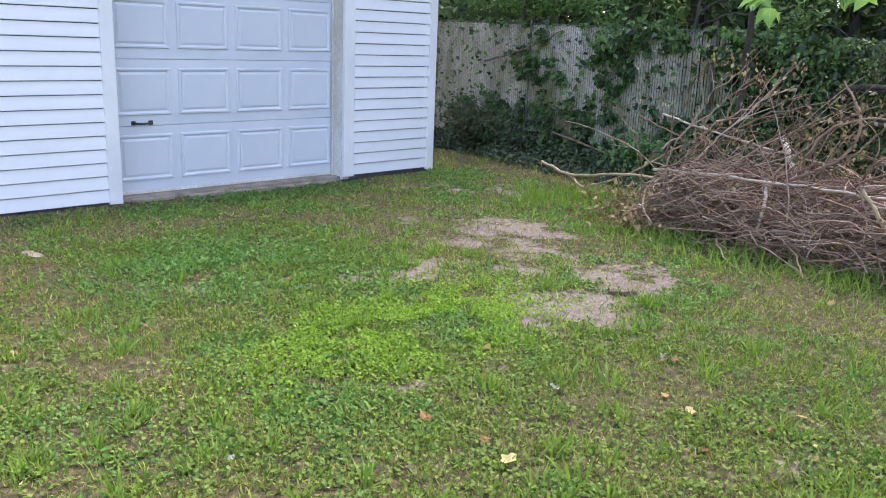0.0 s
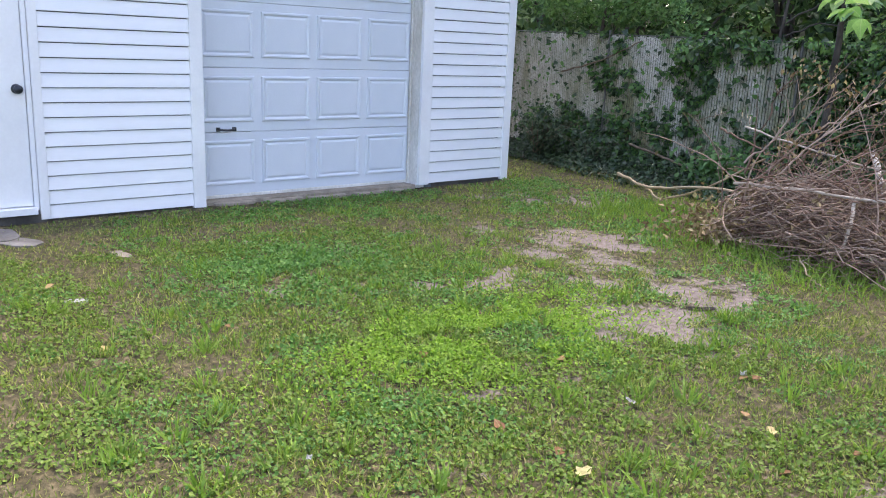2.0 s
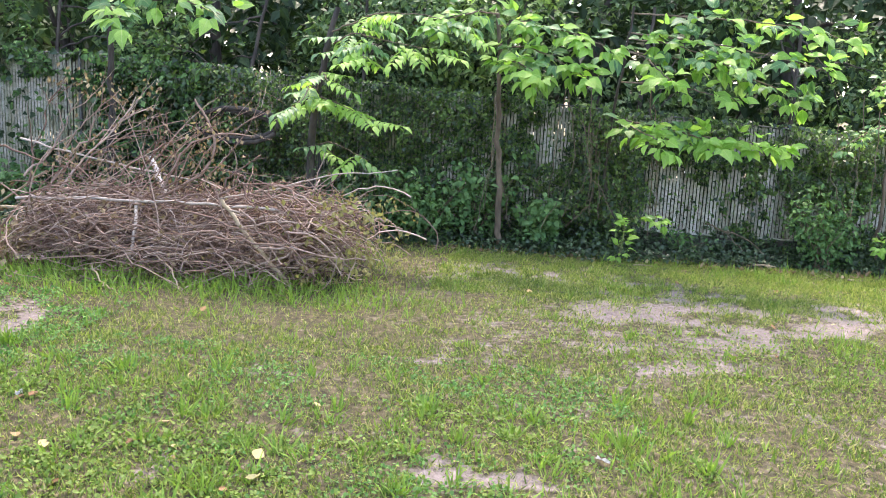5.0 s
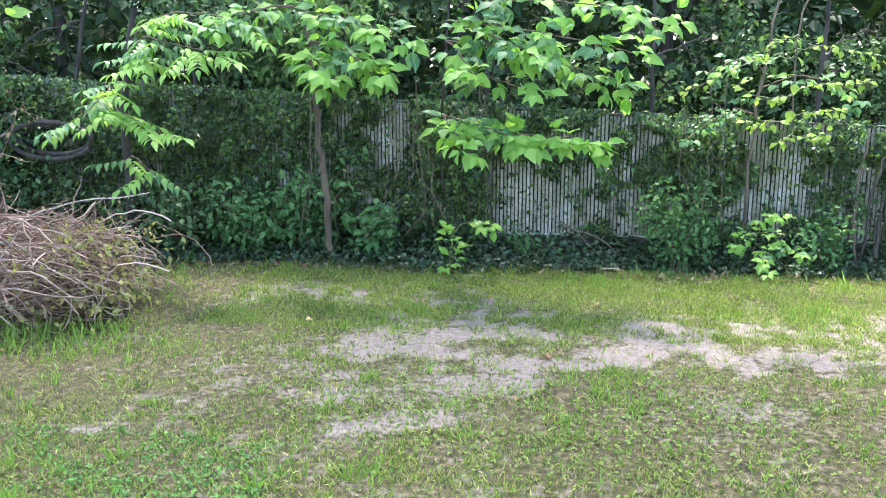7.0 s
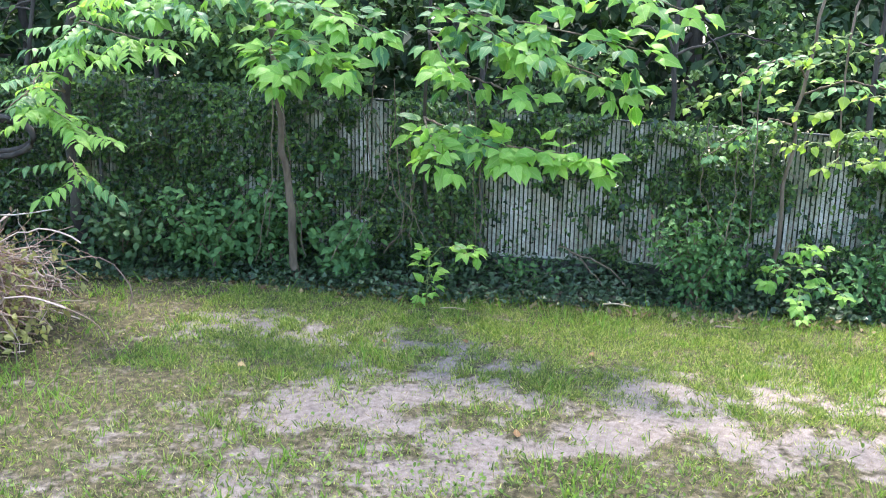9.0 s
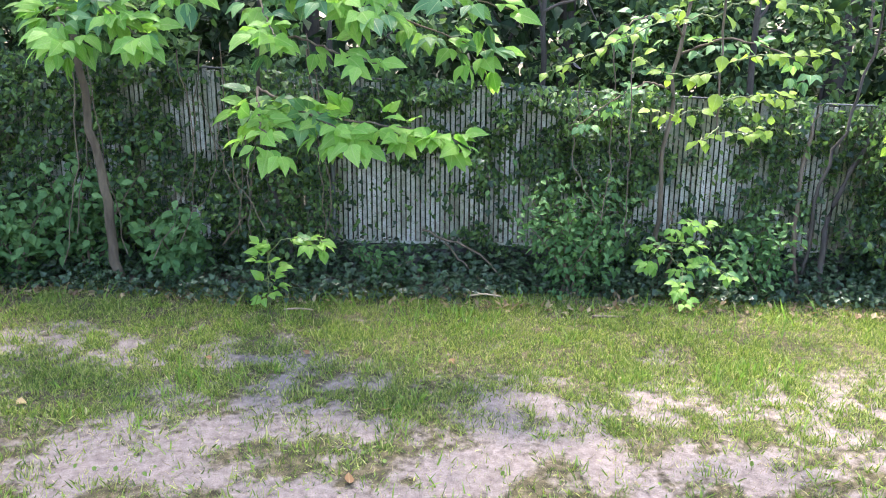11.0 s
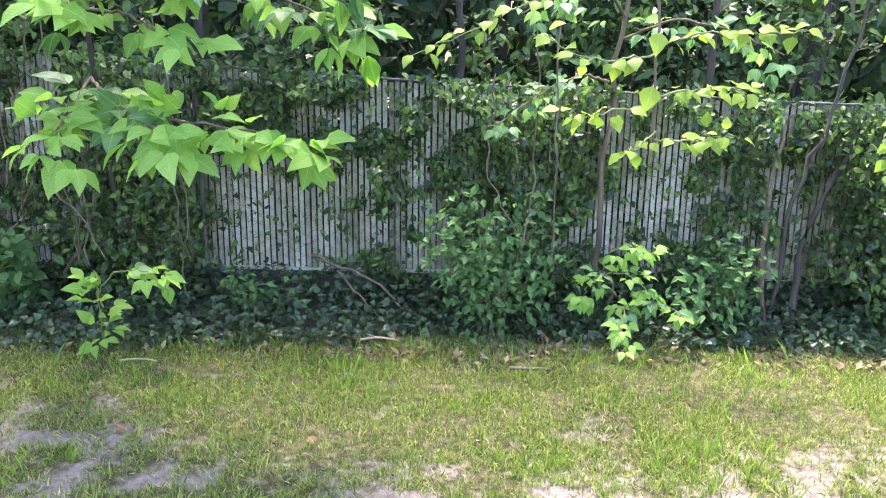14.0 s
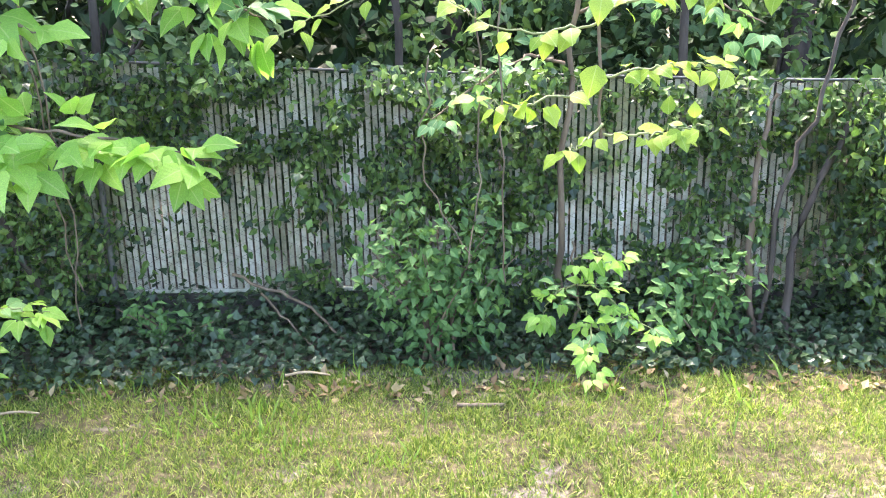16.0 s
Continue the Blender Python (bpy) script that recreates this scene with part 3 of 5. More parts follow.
for dims, nm in (((-11.0, -10.88, Y0, Y1, 0.0, TOP), "wall"), ((-10.88, FX - 0.02, Y1 - 0.12, Y1 - 0.004, 0.0, TOP), "wall"), ((-10.88, FX - 0.02, Y0, Y0 + 0.12, 0.0, TOP), "wall"),
                 ((FX - 0.12, FX - 0.02, 1.4, 2.6, 0.0, TOP), "wall"), ((FX - 0.12, FX - 0.02, 4.86, Y1 - 0.12, 0.0, TOP), "wall"),
                 ((FX - 0.12, FX - 0.02, 2.6, 4.86, 2.2, TOP), "wall"), ((FX - 0.12, FX - 0.02, 0.38, 1.4, 2.15, TOP), "wall"), ((FX - 0.12, FX - 0.02, Y0 + 0.12, 0.38, 0.0, TOP), "wall")):
    on_shed(boxpart(nm, dims, M["sheathing"] if dims[0] > -6.1 else M["siding"], bevel=0))
on_shed(boxpart("footing", (FX - 0.1, FX - 0.012, 4.95, Y1 - 0.05, -0.2, 0.05), M["foundation"], bevel=0))
on_shed(boxpart("footing", (FX - 0.1, FX - 0.012, 1.0, 2.5, -0.2, 0.05), M["foundation"], bevel=0))
bm = bmesh.new()
vs = [bm.verts.new(v) for v in ((-5.6, Y0 - 0.2, 2.68), (-5.6, Y1 + 0.2, 2.68), (-8.45, Y1 + 0.2, 3.7), (-8.45, Y0 - 0.2, 3.7), (-11.3, Y1 + 0.2, 2.68), (-11.3, Y0 - 0.2, 2.68))]
bm.faces.new((vs[0], vs[1], vs[2], vs[3]))
bm.faces.new((vs[3], vs[2], vs[4], vs[5]))
bmesh.ops.solidify(bm, geom=bm.faces[:], thickness=0.08)
on_shed(part("roof", bm, M["shingle"]))


def board_mesh(length, course=0.1035):
    """One lap of siding: leans out to its lower edge, with a turned-in lip."""
    bm = bmesh.new()
    # slot left at the top shows the dark backing as a shade line
    prof = [(-0.018, course - 0.008), (0.001, course - 0.008), (0.013, 0.006), (0.0125, 0.0), (-0.018, -0.002)]
    rows = [[bm.verts.new((x, y, z)) for x, z in prof] for y in (0.0, length)]
    k = len(prof)
    for i in range(k):
        bm.faces.new((rows[0][i], rows[0][(i + 1) % k], rows[1][(i + 1) % k], rows[1][i]))
    bm.faces.new(rows[0][::-1])
    bm.faces.new(rows[1])
    bmesh.ops.recalc_face_normals(bm, faces=bm.faces[:])
    me = bpy.data.meshes.new("siding_board")
    bm.to_mesh(me)
    bm.free()
    me.materials.append(M["siding"])
    return me


COURSE = 0.1035
for ya, yb, za in ((1.425, 2.505, 0.03), (4.885, 5.85, 0.045), (2.505, 4.885, 2.32), (Y0, 0.3, 0.03)):
    me = board_mesh(yb - ya)
    z = za
    while z < TOP - 0.05:
        ob = new("siding_board", me)
        ob.location = (FX, ya, z)
        on_shed(ob)
        z += COURSE

# corner post and door trims
for nm, dims in (("corner_post", (FX - 0.03, FX + 0.02, 5.845, Y1 + 0.012, 0.02, TOP)), ("trim_board", (FX - 0.02, FX + 0.018, 2.5, 2.605, 0.0, 2.32)), ("trim_board", (FX - 0.02, FX + 0.018, 4.766, 4.888, 0.03, 2.32)),
                 ("trim_board", (FX - 0.02, FX + 0.018, 2.607, 4.764, 2.15, 2.318))):
    on_shed(boxpart(nm, dims, M["trim"], bevel=0.006))
on_shed(boxpart("door_jamb", (DX - 0.05, FX - 0.022, 4.764, 4.86, 0.0, 2.3), M["jamb"], bevel=0.003))
on_shed(boxpart("door_jamb", (DX - 0.05, FX - 0.022, 2.5, 2.6, 0.0, 2.3), M["jamb"], bevel=0.003))
on_shed(boxpart("door_stop", (DX + 0.006, DX + 0.03, 4.742, 4.763, 0.02, 2.14), M["jamb"], bevel=0.003))

# the sectional garage door
gd = on_shed(empty("garage_door", (DX, 2.68, 0.06)))
gd_inv = Matrix.Translation((-DX, -2.68, -0.06))
SEC = 0.525
for s in range(4):
    z0 = 0.06 + s * SEC
    sec = boxpart("door_section", (DX - 0.045, DX, 2.604, 4.762, z0 + 0.0012, z0 + SEC - 0.0012), M["door"], bevel=0.006)
    sec.parent, sec.matrix_parent_inverse = gd, gd_inv


def embossed(w, h):
    """A pressed panel: a sloped rim round a shallow sunk field with a raised middle."""
    bm = bmesh.new()
    rings = []
    for inset, d in ((0, 0.0005), (0.006, 0.013), (0.018, 0.014), (0.034, 0.002), (0.052, 0.01)):
        rings.append([bm.verts.new((d, y, z)) for y, z in ((inset, inset), (w - inset, inset), (w - inset, h - inset), (inset, h - inset))])
    for a, b in zip(rings, rings[1:]):
        for i in range(4):
            bm.faces.new((a[i], a[(i + 1) % 4], b[(i + 1) % 4], b[i]))
    bm.faces.new(rings[-1])
    back = [bm.verts.new((-0.004, y, z)) for y, z in ((0, 0), (w, 0), (w, h), (0, h))]
    for i in range(4):
        bm.faces.new((back[i], back[(i + 1) % 4], rings[0][(i + 1) % 4], rings[0][i]))
    bmesh.ops.recalc_face_normals(bm, faces=bm.faces[:])
    me = bpy.data.meshes.new("door_panel")
    bm.to_mesh(me)
    bm.free()
    me.materials.append(M["door"])
    return me


pan = embossed(0.468, 0.374)
for s in range(4):
    for c in range(4):
        ob = new("door_panel", pan)
        ob.location = (DX, 2.661 + c * 0.5345, 0.06 + s * SEC + 0.084)
        ob.parent, ob.matrix_parent_inverse = gd, gd_inv
V, F = tube_arrays(smooth_path([(DX + 0.01, 2.8, 0.61), (DX + 0.04, 2.822, 0.607), (DX + 0.042, 2.871, 0.605), (DX + 0.04, 2.92, 0.609), (DX + 0.01, 2.942, 0.612)], 14)[None], np.full((1, 14), 0.008), 8)
h = np_mesh("lift_handle", V, F, M["dark_metal"], None, True)
h.parent, h.matrix_parent_inverse = gd, gd_inv
tagged(h, "dark metal lift handle")
for ya in (2.782, 2.925):
    hp = boxpart("handle_plate", (DX, DX + 0.012, ya, ya + 0.035, 0.593, 0.627), M["dark_metal"], bevel=0.004)
    hp.parent, hp.matrix_parent_inverse = gd, gd_inv
seal = boxpart("bottom_seal", (DX - 0.04, DX + 0.004, 2.68, 4.76, 0.035, 0.062), M["jamb"], bevel=0.004)
seal.parent, seal.matrix_parent_inverse = gd, gd_inv

on_shed(boxpart("sill", (DX - 0.06, FX - 0.03, 2.602, 4.762, -0.12, 0.033), M["stone"], bevel=0.006, label="worn concrete sill under the garage door"))

# side entry door with knob
ed = on_shed(empty("entry_door", (FX, 1.27, 0.1)))
ed_inv = Matrix.Translation((-FX, -1.27, -0.1))
for nm, dims, mt in (("door_leaf", (FX - 0.05, FX - 0.008, 0.42, 1.325, 0.13, 2.12), M["trim"]), ("door_frame", (FX - 0.06, FX + 0.008, 1.328, 1.36, 0.1, 2.14), M["trim"]),
                     ("casing", (FX - 0.03, FX + 0.026, 1.362, 1.425, 0.03, 2.2), M["trim"]), ("threshold", (FX - 0.06, FX + 0.05, 0.4, 1.34, 0.075, 0.125), M["trim"]),
                     ("sill_block", (FX - 0.06, FX + 0.02, 0.4, 1.4, -0.05, 0.073), M["foundation"])):
    o = boxpart(nm, dims, mt, bevel=0.005)
    o.parent, o.matrix_parent_inverse = ed, ed_inv
bm = bmesh.new()
bmesh.ops.create_uvsphere(bm, u_segments=20, v_segments=12, radius=0.03, matrix=Matrix.Translation((FX + 0.055, 1.27, 0.95)) @ Matrix.Diagonal((0.8, 1, 1, 1)))
bmesh.ops.create_cone(bm, cap_ends=True, segments=20, radius1=0.034, radius2=0.028, depth=0.012, matrix=Matrix.Translation((FX - 0.002, 1.27, 0.95)) @ Matrix.Rotation(radians(90), 4, "Y"))
bmesh.ops.create_cone(bm, cap_ends=True, segments=14, radius1=0.013, radius2=0.013, depth=0.05, matrix=Matrix.Translation((FX + 0.025, 1.27, 0.95)) @ Matrix.Rotation(radians(90), 4, "Y"))
for f in bm.faces:
    f.smooth = True
kb = part("door_knob", bm, M["dark_metal"], label="worn dark metal door knob")
kb.parent, kb.matrix_parent_inverse = ed, ed_inv


def rough_slab(name, x, y, w, d, h, material, label, category, turn=0.0, seed=0, rise=0.0):
    """A worn flat slab or stone with an irregular outline."""
    r = random.Random(seed)
    bm = bmesh.new()
    k = 11
    sq = lambda v: math.copysign(abs(v) ** 0.55, v)
    outl = [(sq(math.cos((i + 0.3) * 2 * math.pi / k)), sq(math.sin((i + 0.3) * 2 * math.pi / k)), r.uniform(0.86, 1.08)) for i in range(k)]
    low = [bm.verts.new((c * w / 2 * f, s * d / 2 * f, -0.02)) for c, s, f in outl]
    mid = [bm.verts.new((c * w / 2 * f, s * d / 2 * f, h * 0.7)) for c, s, f in outl]
    top = [bm.verts.new((c * w / 2 * f * 0.9, s * d / 2 * f * 0.9, h * r.uniform(0.9, 1.1))) for c, s, f in outl]
    for a, b in ((low, mid), (mid, top)):
        for i in range(k):
            bm.faces.new((a[i], a[(i + 1) % k], b[(i + 1) % k], b[i]))
    bm.faces.new(top)
    bm.faces.new(low[::-1])
    ob = part(name, bm, material)
    ob.matrix_world = pose(x, y, put_on(x, y, rise), 0, 0, turn)
    return tagged(ob, label, category)


for i, (y, w) in enumerate(((2.87, 0.4), (3.3, 0.42), (3.76, 0.46), (4.22, 0.42), (4.58, 0.26))):
    rough_slab("paving_slab", -5.95, y, 0.2, w, 0.024, M["stone"], "worn concrete slab before the garage door", "slab", 0, i)
for i, (x, y, w, d) in enumerate(((-5.55, 0.95, 0.4, 0.35), (-5.62, 0.55, 0.35, 0.3), (-5.3, 1.1, 0.25, 0.2))):
    rough_slab("stepping_stone", x, y, w, d, 0.014, M["concrete"], "grey broken slab by the entry door", "stone", 20 * i, 20 + i)
rough_slab("flat_stone", -4.63, 2.39, 0.16, 0.09, 0.008, M["stone"], "small flat tan stone in grass", "stone", 30, 41)
rough_slab("flat_stone", -4.75, 1.55, 0.2, 0.09, 0.008, M["stone"], "small flat tan stone in grass", "stone", 10, 42)
rough_slab("flat_stone", -3.9, 1.04, 0.12, 0.06, 0.012, M["greystone"], "small pale grey stone in grass", "stone", 70, 43)

# ---- chain-link fence with privacy slats ----
FY = 7.86


def fence_top(x):
    return np.interp(x, [-9.5, -4, -1, 2.7, 4.7, 7], [1.6, 1.53, 1.38, 1.17, 1.09, 1.06])


fence = tagged(empty("fence", (0, FY, 0)), "chain-link fence filled with weathered off-white slats", "fence")
fence_inv = Matrix.Translation((0, -FY, 0))


def on_fence(ob):
    ob.parent, ob.matrix_parent_inverse = fence, fence_inv
    return ob


PITCH, SX0, SX1 = 0.0315, -9.4, 6.9
count = int((SX1 - SX0) / PITCH)
slat_meshes, rest = {}, bmesh.new()
for i in range(count):
    x = SX0 + i * PITCH
    hgt = round(float(fence_top(x)) - 0.185, 2)
    sx, sz = x + random.uniform(-0.0008, 0.0008), 0.185 + random.uniform(-0.01, 0.012)
    if not -4.2 < x < 5.2:
        box(rest, sx - 0.0108, sx + 0.0108, FY - 0.004, FY + 0.004, sz, sz + hgt)
        continue
    if hgt not in slat_meshes:
        bm = bmesh.new()
        box(bm, -0.0108, 0.0108, -0.004, 0.004, 0, hgt)
        me = bpy.data.meshes.new("slat")
        bm.to_mesh(me)
        bm.free()
        me.materials.append(M["slat"])
        slat_meshes[hgt] = me
    ob = new("slat", slat_meshes[hgt])
    ob.location = (sx, FY, sz)
    ob.rotation_euler = (random.gauss(0, 0.003), random.gauss(0, 0.0015), random.gauss(0, 0.05))
    on_fence(ob)
ob = on_fence(part("slatting", rest, M["slat"]))
ob["kind"] = "stuff"
zig = np.arange(0.17, 1.62, 0.0287)
paths = []
for i in range(count // 2 + 1):
    x = SX0 - PITCH / 2 + i * PITCH * 2
    top = float(fence_top(x))
    side = np.where((np.arange(len(zig)) + i) % 2 == 0, 1, -1)
    px = x + side * PITCH * 0.9 * (zig <= top)
    paths.append(np.stack([px, np.full(len(zig), FY - 0.009), np.minimum(zig, top)], 1))
V, F = tube_arrays(np.array(paths), np.full((len(paths), len(zig)), 0.0016), 3)
on_fence(np_mesh("chain_link", V, F, M["wire"]))
V, F = tube_arrays(np.array([[(x, FY - 0.01, float(fence_top(x)) + 0.01) for x in np.linspace(SX0, SX1, 40)]]), np.full((1, 40), 0.006), 8)
tagged(on_fence(np_mesh("top_rail", V, F, M["galv"], None, True)), "dull galvanised top rail")
for x in (-8.6, -6.2, -3.8, -1.4, 1.62, 5.2):
    t = float(fence_top(x)) + 0.06
    on_fence(stem("fence_post", [(x, FY - 0.045, -0.1), (x, FY - 0.045, t)], 0.014, 0.014, M["galv"], None, 12, 4))
on_fence(boxpart("bottom_channel", (SX0, SX1, FY - 0.012, FY + 0.012, 0.172, 0.188), M["slat"], bevel=0.002, label="pale bottom channel that holds the slats"))
on_fence(boxpart("kickboard", (SX0, SX1, FY + 0.0, FY + 0.05, -0.15, 0.17), M["foundation"], bevel=0.004, label="dark weathered board under the slats"))

# ---- brush pile ----
pile = tagged(empty("brush_pile", (-1.9, 5.7, 0)), "heap of dry cut branches on the grass", "brush pile")
pile_inv = Matrix.Translation((1.9, -5.5, 0))


def on_pile(ob):
    ob.parent, ob.matrix_parent_inverse = pile, pile_inv
    return ob


def pile_height(x):
    return np.interp(x, [-3.3, -2.9, -2.3, -1.2, -0.6, -0.3], [0.2, 0.42, 0.5, 0.5, 0.46, 0.2])


def twig_set(name, n, length, radius, tilt, along, k=6, label="", mat="twigs", xr=(-3.0, -0.6), single=False):
    x = rng.uniform(xr[0], xr[1], n)
    yy = 5.5 + rng.normal(0, 0.29, n).clip(-0.62, 0.68) * np.sqrt(np.clip(1.02 - np.abs((x + 1.75) / 1.42) ** 2.4, 0.08, 1))
    if single:
        yy -= 0.15
    hmax = pile_height(x) * (1 - 0.6 * np.abs((yy - 5.55) / 0.7) ** 2)
    z = 0.05 + rng.random(n) ** 0.8 * hmax
    L = rng.uniform(length[0], length[1], n)
    head = rng.choice([-1, 1], n)
    d = np.stack([head * np.abs(rng.normal(along, 0.4, n)), rng.normal(0, 0.55, n) * np.where(np.abs(x + 1.75) > 0.9, 1.5, 1.0), rng.normal(tilt, 0.3, n)], 1)
    d /= np.linalg.norm(d, axis=1, keepdims=True)
    bow = unit(n) * (L * rng.uniform(0.02, 0.16, n))[:, None]
    s = np.linspace(-0.5, 0.5, k)
    c = np.stack([x, yy, z], 1)
    path = c[:, None] + d[:, None] * (s[None, :, None] * L[:, None, None]) + bow[:, None] * (0.25 - s ** 2)[None, :, None] * 3
    path += np.cumsum(rng.normal(0, 0.014, path.shape), axis=1)
    wide = np.maximum(0, np.abs(path[..., 1] - 5.5) - 0.55 * np.sqrt(np.clip(1.05 - np.abs((path[..., 0] + 1.72) / 1.5) ** 2.4, 0.05, 1)))
    path[..., 1] -= np.sign(path[..., 1] - 5.5) * wide * 0.4
    path[..., 2] -= wide * 0.2
    over = np.maximum(0, np.abs(path[..., 0] + 1.68) - 1.12)          # the ends curl in round the heap
    path[..., 0] -= np.sign(path[..., 0] + 1.68) * over * 0.3
    path[..., 2] -= over * 0.3
    path[..., 2] = np.maximum(path[..., 2], 0.015 + 0.03 * rng.random(path.shape[:2]))
    rr = rng.uniform(radius[0], radius[1], n)[:, None] * np.linspace(1, 0.45, k)[None]
    if single:
        for q, w in zip(path, rr):
            V, F = tube_arrays(q[None], w[None], 5)
            on_pile(np_mesh(name, V, F, M["brushbark"], None, True))
        return None, path
    V, F = tube_arrays(path, rr, 4)
    ob = on_pile(np_mesh(name, V, F, M[mat]))
    ob["kind"] = "stuff"
    return tagged(ob, label), path


_, p1 = twig_set("branch", 130, (0.4, 1.1), (0.003, 0.007), 0.03, 0.6, 10, "", "twigs", (-2.75, -0.75), True)
_, p0 = twig_set("brushwood", 220, (0.4, 1.1), (0.003, 0.007), 0.05, 0.9, 9, "long dry grey-brown branches", xr=(-2.85, -0.75))
_, p2 = twig_set("brushwood", 1600, (0.25, 0.8), (0.002, 0.0042), 0.06, 0.6, 7, "fine tangled dry twigs")
_, p3 = twig_set("brushwood", 1300, (0.12, 0.4), (0.0013, 0.0026), 0.2, 0.5, 6, "fine tangled dry twigs")


def crooked(a, b, bend, r0, r1, forks=2, material="brushbark"):
    """A single crooked dead branch with side forks, from a to b."""
    a, b = np.array(a, float), np.array(b, float)
    u = np.linspace(0, 1, 14)[:, None]
    path = a + (b - a) * u + np.array(bend, float) * np.sin(u * np.pi) + np.cumsum(rng.normal(0, 0.015, (14, 3)), 0) * np.minimum(1, 4 * u * (1 - u) + 0.2)
    path[:, 2] = np.maximum(path[:, 2], 0.015)
    Vs, Fs, off = [], [], 0
    runs = [(path, np.linspace(r0, r1, 14))]
    d = (b - a) / max(np.linalg.norm(b - a), 1e-6)
    for _ in range(forks):
        k = int(rng.integers(4, 12))
        side = d * 0.7 + unit(1)[0] * 0.75
        L = np.linalg.norm(b - a) * rng.uniform(0.2, 0.4)
        q = path[k] + side * L * u + np.cumsum(rng.normal(0, 0.006, (14, 3)), 0) * u
        q[:, 2] = np.maximum(q[:, 2], 0.015)
        runs.append((q, np.linspace(r0 + (r1 - r0) * k / 13, r1 * 0.5, 14) * 0.7))
    for q, w in runs:
        V, F = tube_arrays(q[None], w[None], 6)
        Vs.append(V)
        Fs.append(F + off)
        off += len(V)
    return on_pile(np_mesh("branch", np.concatenate(Vs), np.concatenate(Fs), M[material], None, True))


# long crooked branches on the outside of the heap
for i in range(52):
    x0, dx = rng.uniform(-3.0, -1.0), rng.uniform(0.4, 1.2)
    zz = 0.08 + 0.45 * rng.random() ** 0.8
    yy = 5.05 + 0.5 * max(0, zz - 0.2) + rng.normal(0, 0.1)
    turn = rng.normal(0, 0.35)
    crooked((x0, yy, zz), (min(x0 + dx * math.cos(turn), -0.45), yy + rng.normal(0, 0.2), np.clip(zz + dx * math.sin(turn) * 0.6, 0.03, 0.72)), (0, rng.normal(0, 0.05), rng.normal(0.02, 0.08)), rng.uniform(0.0035, 0.008), 0.002, int(rng.integers(2, 6)))
# the taller branches that rise to the peak, leaning
for a, b, bend in (((-3.0, 5.5, 0.5), (-2.72, 5.55, 1.3), (-0.05, 0, 0.02)), ((-2.95, 5.4, 0.6), (-2.5, 5.55, 1.27), (0, 0, 0.03)), ((-2.8, 5.5, 0.55), (-2.3, 5.6, 1.3), (0.02, 0, -0.04)),
                   ((-2.7, 5.4, 0.5), (-2.15, 5.5, 1.2), (0, 0, -0.05)), ((-2.75, 5.6, 0.7), (-2.05, 5.6, 1.12), (0, 0, 0.03)), ((-2.6, 5.5, 0.6), (-1.8, 5.6, 1.05), (0, 0, 0.05)),
                   ((-2.4, 5.5, 0.5), (-1.7, 5.5, 0.95), (0, 0, 0.06)), ((-2.2, 5.4, 0.45), (-1.95, 5.5, 1.1), (0.05, 0, 0)), ((-3.25, 5.5, 0.82), (-2.6, 5.4, 0.7), (0, 0, -0.04)),
                   ((-2.96, 5.55, 0.45), (-2.45, 5.6, 1.1), (0.04, 0, 0.03)), ((-1.5, 5.3, 0.5), (-1.2, 5.4, 0.82), (0.05, 0, 0.03)), ((-1.6, 5.3, 0.4), (-0.7, 5.2, 0.68), (0, 0, 0.05))):
    crooked(a, b, bend, 0.009, 0.0035, 4)
# loops of bent shoots at the rounded end
for i in range(18):
    c = np.array([rng.normal(-0.98, 0.2), 5.15 + rng.normal(0, 0.18), rng.normal(0.3, 0.08)])
    th = np.linspace(rng.uniform(0.7, 2.3), rng.uniform(-1.3, 0.3), 14)
    ra, rb, tip = rng.uniform(0.16, 0.42), rng.uniform(0.14, 0.36), rng.normal(0, 0.6)
    q = c + np.stack([np.cos(th) * ra, np.sin(th) * rb * math.sin(tip), np.sin(th) * rb * math.cos(tip)], 1) + np.cumsum(rng.normal(0, 0.014, (14, 3)), 0)
    q[:, 2] = np.maximum(q[:, 2], 0.02)
    V, F = tube_arrays(q[None], np.linspace(0.0075, 0.003, 14)[None], 5)
    on_pile(np_mesh("branch", V, F, M["brushbark"], None, True))
arcs = []
for i in range(120):
    c = np.array([rng.normal(-0.85, 0.22), rng.normal(5.3, 0.2), rng.uniform(0.08, 0.42)])
    rad, a0, span = rng.uniform(0.1, 0.38), rng.uniform(-0.6, 1.4), rng.uniform(1.2, 2.6)
    th = np.linspace(a0, a0 + span, 9)
    tilt = rng.normal(0, 0.5)
    q = c + np.stack([np.cos(th) * rad, np.sin(th) * rad * math.sin(tilt), np.sin(th) * rad * 0.8 * math.cos(tilt)], 1)
    q[:, 2] = np.maximum(q[:, 2], 0.02)
    arcs.append(q + rng.normal(0, 0.005, q.shape))
V, F = tube_arrays(np.array(arcs), rng.uniform(0.002, 0.006, (120, 1)) * np.linspace(1, 0.5, 9)[None], 4)
tagged(on_pile(np_mesh("brushwood", V, F, M["twigs"])), "curved thin twigs at the heap's end", kind="stuff")
